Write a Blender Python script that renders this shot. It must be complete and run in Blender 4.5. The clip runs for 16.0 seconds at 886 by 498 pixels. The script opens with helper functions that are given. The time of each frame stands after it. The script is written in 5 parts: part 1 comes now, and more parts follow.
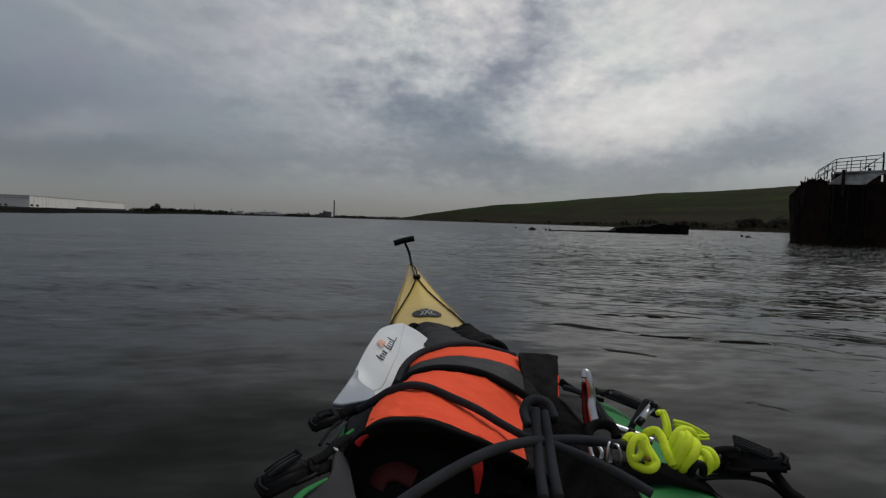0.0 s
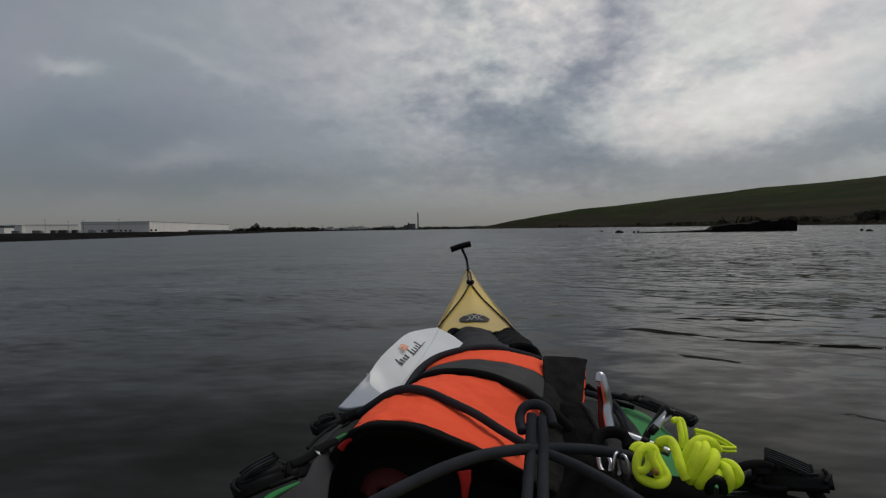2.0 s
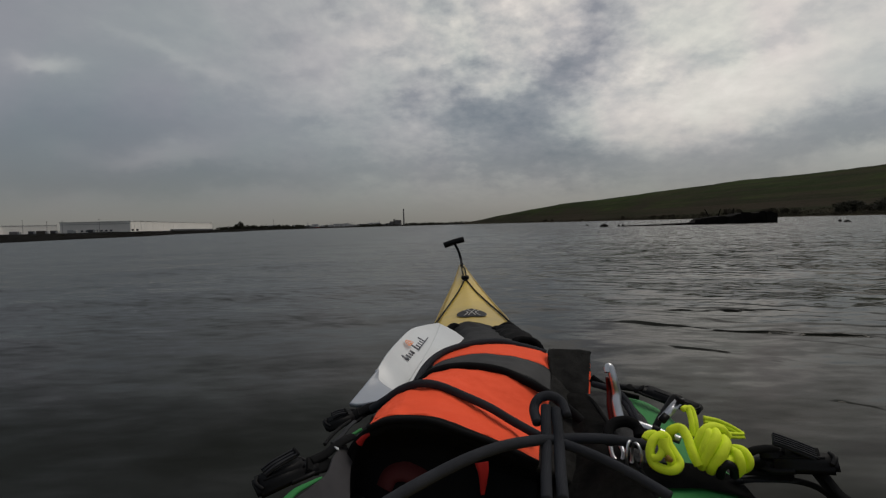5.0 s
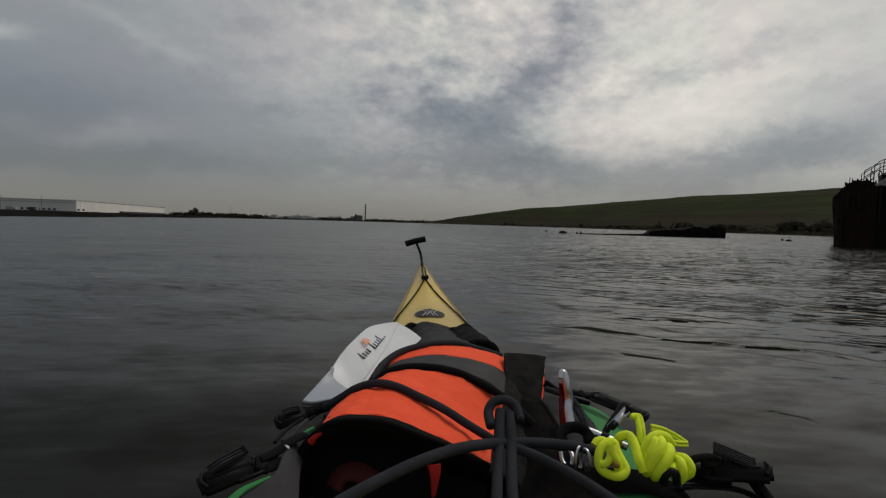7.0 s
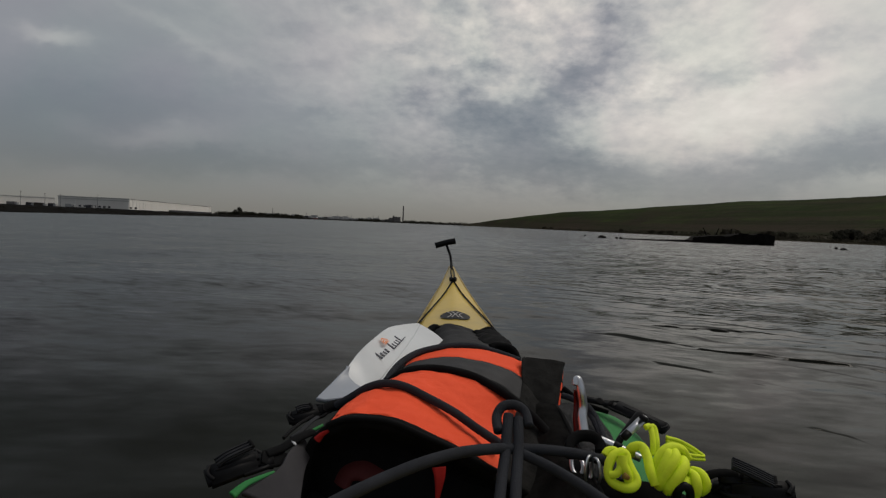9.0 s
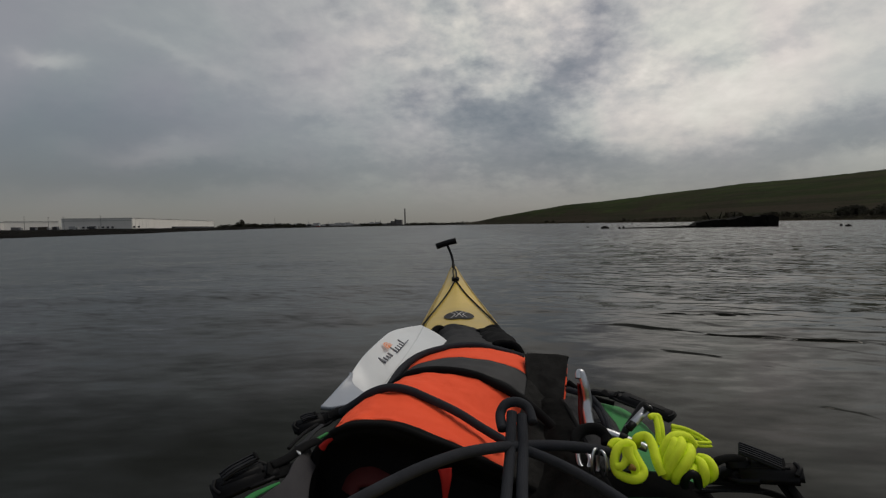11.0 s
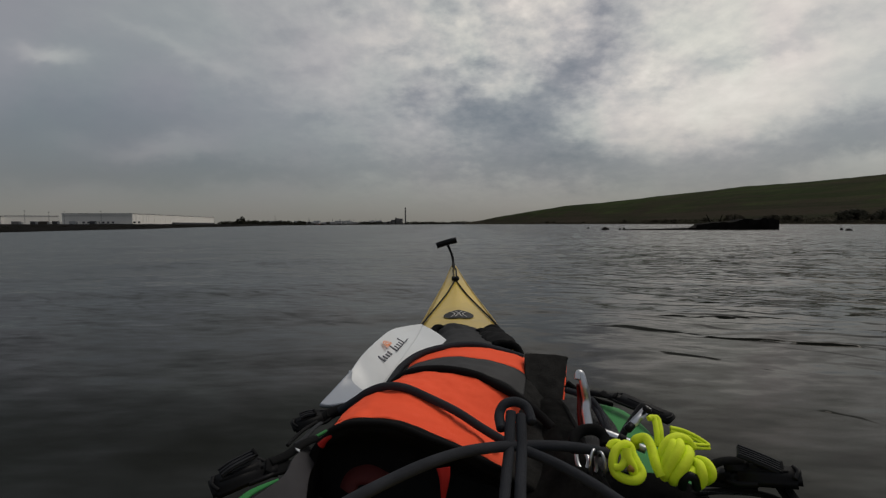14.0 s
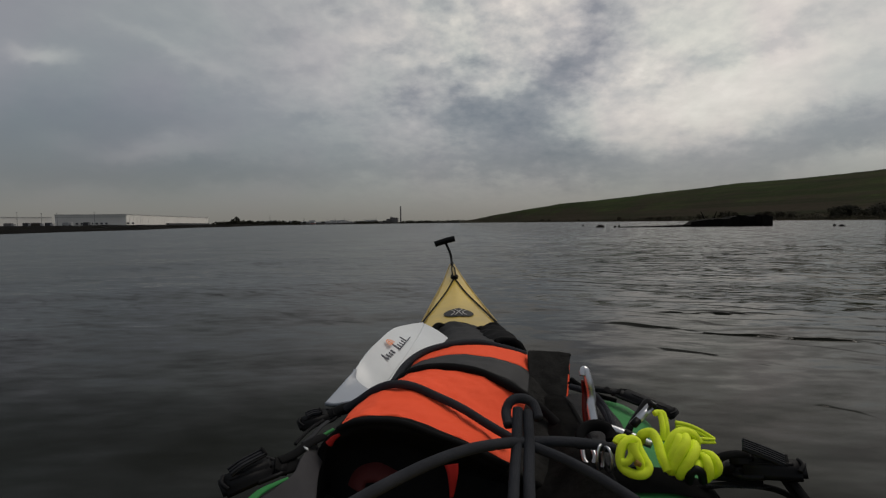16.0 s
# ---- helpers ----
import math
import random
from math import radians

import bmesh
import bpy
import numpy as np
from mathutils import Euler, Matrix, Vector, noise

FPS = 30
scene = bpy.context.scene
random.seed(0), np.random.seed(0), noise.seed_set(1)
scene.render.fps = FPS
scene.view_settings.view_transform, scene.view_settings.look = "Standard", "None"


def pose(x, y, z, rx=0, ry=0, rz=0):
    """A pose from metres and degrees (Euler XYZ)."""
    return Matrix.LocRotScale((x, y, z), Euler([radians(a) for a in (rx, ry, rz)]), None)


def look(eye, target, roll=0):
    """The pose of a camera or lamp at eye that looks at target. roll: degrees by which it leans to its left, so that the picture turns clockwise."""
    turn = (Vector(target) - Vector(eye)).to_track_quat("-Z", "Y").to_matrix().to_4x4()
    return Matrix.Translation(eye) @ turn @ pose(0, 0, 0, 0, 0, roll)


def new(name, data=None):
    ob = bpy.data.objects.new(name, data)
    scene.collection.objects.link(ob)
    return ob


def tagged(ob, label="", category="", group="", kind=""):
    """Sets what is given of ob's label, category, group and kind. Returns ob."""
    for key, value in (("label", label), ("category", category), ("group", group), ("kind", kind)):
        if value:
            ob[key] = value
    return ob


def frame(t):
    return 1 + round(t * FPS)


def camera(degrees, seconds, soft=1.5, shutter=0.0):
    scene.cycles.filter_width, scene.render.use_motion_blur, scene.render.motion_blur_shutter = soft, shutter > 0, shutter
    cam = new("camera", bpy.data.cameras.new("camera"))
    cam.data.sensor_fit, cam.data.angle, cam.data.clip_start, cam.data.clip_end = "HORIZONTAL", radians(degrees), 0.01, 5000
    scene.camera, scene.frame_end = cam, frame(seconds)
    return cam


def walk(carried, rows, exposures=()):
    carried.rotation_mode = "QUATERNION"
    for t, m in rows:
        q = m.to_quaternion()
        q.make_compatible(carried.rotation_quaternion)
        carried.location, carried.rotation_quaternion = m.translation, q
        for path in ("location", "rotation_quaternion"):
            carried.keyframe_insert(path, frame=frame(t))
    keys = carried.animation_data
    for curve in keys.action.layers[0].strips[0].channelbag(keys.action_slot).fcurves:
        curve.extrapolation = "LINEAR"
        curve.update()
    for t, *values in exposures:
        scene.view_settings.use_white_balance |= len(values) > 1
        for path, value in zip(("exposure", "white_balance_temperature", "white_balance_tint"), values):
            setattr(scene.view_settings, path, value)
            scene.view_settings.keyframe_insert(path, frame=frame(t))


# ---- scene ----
cam = camera(80.02, 16.0, soft=1.3)

PATH = [  # seconds, x, y, z, tilt, lean, heading
    (0.0, -0.1011, -0.0133, 0.5872, 86.950, -1.623, -6.515),
    (0.5, -0.0597, -0.0038, 0.5820, 87.274, 0.825, -4.546),
    (1.0, -0.0401, 0.0009, 0.5769, 87.608, -0.206, -2.164),
    (1.5, 0.0090, 0.0061, 0.5742, 87.475, -0.585, 0.028),
    (2.0, 0.0186, 0.0096, 0.5719, 87.843, 0.898, 2.447),
    (2.5, 0.0220, 0.0090, 0.5704, 87.760, -1.215, 5.088),
    (3.0, 0.0387, 0.0096, 0.5741, 87.574, -1.513, 4.124),
    (3.5, 0.0453, 0.0079, 0.5722, 87.525, 1.076, 2.648),
    (6.0, -0.0446, -0.0008, 0.5762, 87.202, -0.412, -1.177),
    (6.5, -0.0266, 0.0024, 0.5784, 87.144, -3.904, -2.425),
    (7.0, -0.0165, 0.0027, 0.5757, 87.240, -1.578, -3.241),
    (7.5, -0.0200, 0.0024, 0.5739, 87.327, -1.949, -2.052),
    (8.0, 0.0000, 0.0053, 0.5778, 87.131, -3.198, -0.721),
    (8.5, 0.0125, 0.0050, 0.5719, 87.291, -0.868, 0.404),
    (9.0, 0.0144, 0.0064, 0.5750, 87.361, -2.405, 0.792),
    (9.5, 0.0205, 0.0066, 0.5784, 87.143, -2.056, 1.139),
    (10.0, 0.0217, 0.0067, 0.5756, 87.252, 0.895, 1.058),
    (12.5, 0.0338, 0.0089, 0.5767, 87.433, 1.096, 1.078),
    (13.0, 0.0240, 0.0085, 0.5749, 87.283, 0.936, 1.563),
    (13.5, 0.0184, 0.0088, 0.5755, 87.271, 0.484, 1.392),
    (14.0, 0.0251, 0.0073, 0.5759, 87.307, 0.314, 1.079),
    (14.5, 0.0099, 0.0045, 0.5716, 87.449, -1.378, 1.188),
    (15.0, 0.0055, 0.0053, 0.5789, 87.150, -1.971, 1.318),
    (15.5, 0.0097, 0.0066, 0.5801, 87.207, 0.473, 0.858),
    (16.0, 0.0130, 0.0046, 0.5753, 87.166, 0.726, 0.574),
]
walk(cam, [(r[0], pose(*r[1:])) for r in PATH], [(0.0, 0.0, 6450, 10), (2.5, 0.0, 6560, 10), (6.0, 0.0, 6850, 10), (16.0, 0.0, 6850, 10)])

# ---------------------------------------------------------------- light
world = bpy.data.worlds.new("sky")
scene.world = world
world.use_nodes = True
SUN_EL, SUN_AZ = radians(58), radians(62)   # azimuth from +y towards +x

sun_data = bpy.data.lights.new("sun", "SUN")
sun_data.energy, sun_data.angle, sun_data.color = 1.15, radians(30), (1.0, 0.95, 0.88)
sun = new("sun", sun_data)
to_sun = Vector((math.sin(SUN_AZ) * math.cos(SUN_EL), math.cos(SUN_AZ) * math.cos(SUN_EL), math.sin(SUN_EL)))
sun.matrix_world = look(to_sun * 50, (0, 0, 0))


class Nodes:
    """Short hand for node trees."""

    def __init__(self, tree):
        self.tree, self.nodes = tree, tree.nodes

    def add(self, kind, **inputs):
        n = self.nodes.new(kind)
        return n

    def link(self, a, b):
        self.tree.links.new(a, b)

    def put(self, value, socket):
        if hasattr(value, "is_output"):
            self.link(value, socket)
        else:
            socket.default_value = value

    def math(self, op, a, b=0.0, clamp=False):
        n = self.nodes.new("ShaderNodeMath")
        n.operation, n.use_clamp = op, clamp
        self.put(a, n.inputs[0])
        self.put(b, n.inputs[1])
        return n.outputs[0]

    def vec(self, op, a, b=(0, 0, 0)):
        n = self.nodes.new("ShaderNodeVectorMath")
        n.operation = op
        self.put(a, n.inputs[0])
        self.put(b, n.inputs[1])
        return n.outputs["Value"] if op in ("DOT_PRODUCT", "LENGTH") else n.outputs["Vector"]

    def noise(self, vector, scale, detail=4.0, rough=0.55, color=False):
        n = self.nodes.new("ShaderNodeTexNoise")
        self.put(vector, n.inputs["Vector"])
        n.inputs["Scale"].default_value = scale
        n.inputs["Detail"].default_value = detail
        n.inputs["Roughness"].default_value = rough
        return n.outputs["Color" if color else "Fac"]

    def ramp(self, fac, stops):
        n = self.nodes.new("ShaderNodeValToRGB")
        el = n.color_ramp.elements
        while len(el) < len(stops):
            el.new(0.5)
        for e, (p, c) in zip(el, stops):
            e.position = p
            e.color = (*c, 1) if isinstance(c, tuple) else (c, c, c, 1)
        self.link(fac, n.inputs[0])
        return n.outputs["Color"]

    def mix(self, fac, a, b, blend="MIX"):
        n = self.nodes.new("ShaderNodeMix")
        n.data_type, n.blend_type = "RGBA", blend
        self.put(fac, n.inputs[0])
        self.put(a if hasattr(a, "is_output") else (*a, 1), n.inputs[6])
        self.put(b if hasattr(b, "is_output") else (*b, 1), n.inputs[7])
        return n.outputs[2]


# soft cloud banks, placed to fit the camera's view: place across, height, half length, half thickness, slant in
# degrees, lightness
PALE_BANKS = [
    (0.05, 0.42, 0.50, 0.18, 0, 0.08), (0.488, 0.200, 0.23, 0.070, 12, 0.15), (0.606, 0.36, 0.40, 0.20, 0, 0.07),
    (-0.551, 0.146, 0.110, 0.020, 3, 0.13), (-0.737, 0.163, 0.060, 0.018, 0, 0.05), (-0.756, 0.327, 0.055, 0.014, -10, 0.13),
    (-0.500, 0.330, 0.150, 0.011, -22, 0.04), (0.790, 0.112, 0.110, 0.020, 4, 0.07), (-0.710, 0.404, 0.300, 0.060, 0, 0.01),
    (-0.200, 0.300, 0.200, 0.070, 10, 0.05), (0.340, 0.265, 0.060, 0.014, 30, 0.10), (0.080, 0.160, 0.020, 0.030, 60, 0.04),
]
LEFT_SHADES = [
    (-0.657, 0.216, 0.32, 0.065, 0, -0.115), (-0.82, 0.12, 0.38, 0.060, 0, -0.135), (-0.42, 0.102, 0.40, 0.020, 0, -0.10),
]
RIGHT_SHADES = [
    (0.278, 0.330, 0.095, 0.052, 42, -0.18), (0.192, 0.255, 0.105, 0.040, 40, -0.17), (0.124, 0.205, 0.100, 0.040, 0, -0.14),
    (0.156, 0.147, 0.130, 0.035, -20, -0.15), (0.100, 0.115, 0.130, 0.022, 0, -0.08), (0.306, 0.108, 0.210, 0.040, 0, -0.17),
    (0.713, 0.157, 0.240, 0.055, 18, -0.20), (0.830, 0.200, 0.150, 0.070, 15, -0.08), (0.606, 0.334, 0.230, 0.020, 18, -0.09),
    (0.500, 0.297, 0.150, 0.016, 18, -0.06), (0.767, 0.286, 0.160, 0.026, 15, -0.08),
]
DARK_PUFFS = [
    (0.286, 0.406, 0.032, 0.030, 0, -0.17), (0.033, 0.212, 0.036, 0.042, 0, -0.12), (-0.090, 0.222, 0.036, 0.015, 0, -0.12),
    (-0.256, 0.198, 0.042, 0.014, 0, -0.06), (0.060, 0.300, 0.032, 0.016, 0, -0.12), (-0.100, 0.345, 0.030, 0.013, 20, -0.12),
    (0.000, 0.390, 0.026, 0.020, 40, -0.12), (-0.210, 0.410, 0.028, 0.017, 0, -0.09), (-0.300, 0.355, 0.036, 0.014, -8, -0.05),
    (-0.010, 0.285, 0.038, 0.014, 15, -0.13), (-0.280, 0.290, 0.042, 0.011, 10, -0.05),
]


def build_sky():
    """A grey cloud deck over a hazy clear sky, brighter towards the hidden sun."""
    k = Nodes(world.node_tree)
    bg = k.nodes["Background"]
    sky = k.nodes.new("ShaderNodeTexSky")
    sky.sky_type, sky.sun_disc = "NISHITA", False
    sky.sun_elevation, sky.sun_rotation = SUN_EL, SUN_AZ
    d = k.nodes.new("ShaderNodeTexCoord").outputs["Generated"]
    sep = k.nodes.new("ShaderNodeSeparateXYZ")
    k.link(d, sep.inputs[0])
    up = k.math("MAXIMUM", sep.outputs[2], 0.0)
    # the deck seen as a flat layer overhead
    lift = k.math("ADD", up, 0.30)
    deck = k.nodes.new("ShaderNodeCombineXYZ")
    k.link(k.math("DIVIDE", sep.outputs[0], lift), deck.inputs[0])
    k.link(k.math("DIVIDE", sep.outputs[1], lift), deck.inputs[1])
    deck = deck.outputs[0]
    turned = k.nodes.new("ShaderNodeVectorRotate")
    turned.inputs["Angle"].default_value = radians(-38)
    k.link(deck, turned.inputs["Vector"])
    broad = k.noise(k.vec("MULTIPLY", deck, (0.8, 1.0, 1)), 0.7, 3, 0.5)
    puffs = k.noise(k.vec("MULTIPLY", deck, (1.2, 1.0, 1)), 6.5, 5, 0.52)
    tufts = k.noise(k.vec("MULTIPLY", deck, (1.2, 1.0, 1)), 15.0, 4, 0.55)
    streaks = k.noise(k.vec("MULTIPLY", turned.outputs[0], (0.28, 1.7, 1)), 2.6, 5, 0.55)

    # upright plane facing the camera carries the banks; their edges fray at two sizes
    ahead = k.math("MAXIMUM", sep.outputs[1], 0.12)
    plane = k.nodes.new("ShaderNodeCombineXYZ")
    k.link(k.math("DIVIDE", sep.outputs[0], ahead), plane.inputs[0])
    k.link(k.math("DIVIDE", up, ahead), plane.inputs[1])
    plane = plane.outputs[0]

    across = k.nodes.new("ShaderNodeSeparateXYZ")
    k.link(plane, across.inputs[0])
    smooth = k.math("ADD", 0.98, k.math("MULTIPLY", across.outputs[0], 1.2), clamp=True)   # the deck lies smoother over the quay
    smooth = k.math("MAXIMUM", smooth, 0.25)

    def fray(scale, detail, amount, softened=False):
        v = k.vec("SCALE", k.vec("SUBTRACT", k.noise(k.vec("MULTIPLY", plane, (0.75, 1.3, 1)), scale, detail, 0.6, color=True), (0.5, 0.5, 0.5)))
        v.node.inputs["Scale"].default_value = amount
        if softened:
            k.link(k.math("MULTIPLY", smooth, amount), v.node.inputs["Scale"])
        return v

    frayed = k.vec("ADD", plane, k.vec("ADD", fray(7.0, 4, 0.09), fray(26.0, 5, 0.075, True)))
    glow = k.math("SUBTRACT", 1.0, k.math("DIVIDE", k.math("SUBTRACT", 1.0, k.vec("DOT_PRODUCT", d, tuple(Vector((0.75, 1, 0.60)).normalized()))), 0.741), clamp=True)
    light = k.math("ADD", 0.278, k.math("MULTIPLY", k.math("MULTIPLY", glow, glow), 0.255))
    light = k.math("ADD", light, k.math("MULTIPLY", k.math("SUBTRACT", broad, 0.5), 0.12))
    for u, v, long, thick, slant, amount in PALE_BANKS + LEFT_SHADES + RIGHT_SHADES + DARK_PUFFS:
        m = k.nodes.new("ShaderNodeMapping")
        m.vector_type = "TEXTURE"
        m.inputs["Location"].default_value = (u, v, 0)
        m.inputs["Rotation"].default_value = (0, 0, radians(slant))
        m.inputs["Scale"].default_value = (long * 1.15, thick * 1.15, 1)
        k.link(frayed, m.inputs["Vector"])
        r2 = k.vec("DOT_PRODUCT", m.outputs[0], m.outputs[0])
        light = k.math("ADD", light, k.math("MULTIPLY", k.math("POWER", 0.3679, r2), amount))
    # small puffs over the middle, combed streaks towards the glow
    grain = k.math("ADD", k.math("MULTIPLY", k.math("SUBTRACT", puffs, 0.5), 0.36), k.math("MULTIPLY", k.math("SUBTRACT", streaks, 0.5), 0.20))
    grain = k.math("ADD", grain, k.math("MULTIPLY", k.math("SUBTRACT", tufts, 0.5), 0.38))
    high = k.math("ADD", 0.10, k.math("MULTIPLY", up, 2.4), clamp=True)   # far cloud is smoothed by the air
    mid = k.vec("SUBTRACT", plane, (0.16, 0.34, 0))
    mid = k.vec("MULTIPLY", mid, (2.6, 3.2, 1))
    speckled = k.math("ADD", 0.40, k.math("MULTIPLY", k.math("POWER", 0.3679, k.vec("DOT_PRODUCT", mid, mid)), 0.95))
    light = k.math("ADD", light, k.math("MULTIPLY", k.math("MULTIPLY", k.math("MULTIPLY", grain, smooth), high), speckled))
    cloud = k.ramp(light, [(0.0, (0.120, 0.150, 0.185)), (0.14, (0.168, 0.193, 0.230)), (0.30, (0.262, 0.279, 0.313)), (0.465, (0.443, 0.450, 0.464)), (0.66, (0.68, 0.655, 0.632)), (0.82, (0.86, 0.825, 0.795))])
    tint = k.ramp(k.noise(plane, 4.5, 2), [(0.36, (1.010, 0.993, 1.000)), (0.64, (0.970, 1.014, 0.988))])
    cloud = k.vec("MULTIPLY", cloud, tint)
    # haze towards the horizon
    haze = k.math("POWER", k.math("SUBTRACT", 1.0, k.math("MULTIPLY", up, 4.6), clamp=True), 1.6)
    hazed = k.mix(k.math("MULTIPLY", haze, 0.90), cloud, (0.168, 0.166, 0.154))
    n = k.vec("SCALE", sky.outputs[0])
    n.node.inputs["Scale"].default_value = 0.1
    k.link(k.mix(0.93, n, hazed), bg.inputs["Color"])
    bg.inputs["Strength"].default_value = 1.0


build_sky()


# ---------------------------------------------------------------- materials
def material(name, color, rough=0.6, metal=0.0, vary=0.25, scale=6.0, fine=60.0, bump=0.15, dist=0.003, dirt=None, spec=0.5, weave=0.0, island=0.0, belt=None, crease=0.0):
    """A surface with variation at two scales, fine relief, and optional dirt and weave."""
    m = bpy.data.materials.new(name)
    m.use_nodes = True
    k = Nodes(m.node_tree)
    b = k.nodes["Principled BSDF"]
    p = k.nodes.new("ShaderNodeTexCoord").outputs["Object"]
    big, small = k.noise(p, scale, 4, 0.6), k.noise(p, fine, 5, 0.65)
    dark = tuple(c * (1 - vary) for c in color)
    lite = tuple(min(1, c * (1 + vary)) for c in color)
    c = k.mix(k.ramp(big, [(0.3, 0.0), (0.7, 1.0)]), dark, lite)
    c = k.mix(k.math("MULTIPLY", k.ramp(small, [(0.35, 0.0), (0.75, 1.0)]), 0.5), c, dark)
    if dirt:
        c = k.mix(k.math("MULTIPLY", k.ramp(k.noise(p, scale * 0.6, 6, 0.7), [(0.48, 0.0), (0.66, 1.0)]), 0.8), c, dirt)
    if belt:   # another growth below a certain height
        sep = k.nodes.new("ShaderNodeSeparateXYZ")
        k.link(p, sep.inputs[0])
        low = k.math("ADD", sep.outputs[2], k.math("MULTIPLY", k.math("SUBTRACT", big, 0.5), belt[1] * 2.2))
        mask = k.math("SUBTRACT", 1.0, k.math("DIVIDE", low, belt[1]), clamp=True)
        c = k.mix(k.ramp(mask, [(0.0, 0.0), (0.35, 0.9)]), c, k.mix(k.ramp(small, [(0.35, 0.0), (0.7, 1.0)]), belt[0], tuple(v * 0.6 for v in belt[0])))
        bands = k.noise(k.vec("MULTIPLY", p, (0.006, 0.006, 0.55)), 1.0, 3, 0.6)   # mown terraces along the slope
        c = k.mix(k.math("MULTIPLY", k.ramp(bands, [(0.46, 0.0), (0.60, 1.0)]), 0.6), c, tuple(v * 0.45 for v in color))
        bare = k.noise(k.vec("MULTIPLY", k.vec("ADD", p, (310, 0, 9)), (0.005, 0.005, 0.42)), 1.0, 3, 0.6)   # dry strips between them
        c = k.mix(k.math("MULTIPLY", k.ramp(bare, [(0.50, 0.0), (0.62, 1.0)]), 0.55), c, belt[0])
    if island:
        r = k.nodes.new("ShaderNodeNewGeometry").outputs["Random Per Island"]
        c = k.mix(k.math("MULTIPLY", r, island), c, dark)
    k.link(c, b.inputs["Base Color"])
    k.link(k.math("ADD", rough - 0.08, k.math("MULTIPLY", small, 0.16), clamp=True), b.inputs["Roughness"])
    b.inputs["Metallic"].default_value = metal
    b.inputs["Specular IOR Level"].default_value = spec
    height = small
    if weave:
        w = k.nodes.new("ShaderNodeTexWave")
        k.link(p, w.inputs["Vector"])
        w.bands_direction = "DIAGONAL"
        w.inputs["Scale"].default_value = weave
        w.inputs["Distortion"].default_value = 0.6
        height = k.math("ADD", k.math("MULTIPLY", small, 0.4), w.outputs["Fac"])
    if crease:   # soft folds of worn cloth
        height = k.math("ADD", height, k.math("MULTIPLY", k.noise(k.vec("MULTIPLY", p, (0.6, 1.5, 1)), crease, 3, 0.6), 14.0))
    bp = k.nodes.new("ShaderNodeBump")
    bp.inputs["Strength"].default_value, bp.inputs["Distance"].default_value = bump, dist
    k.link(height, bp.inputs["Height"])
    k.link(bp.outputs[0], b.inputs["Normal"])
    return m


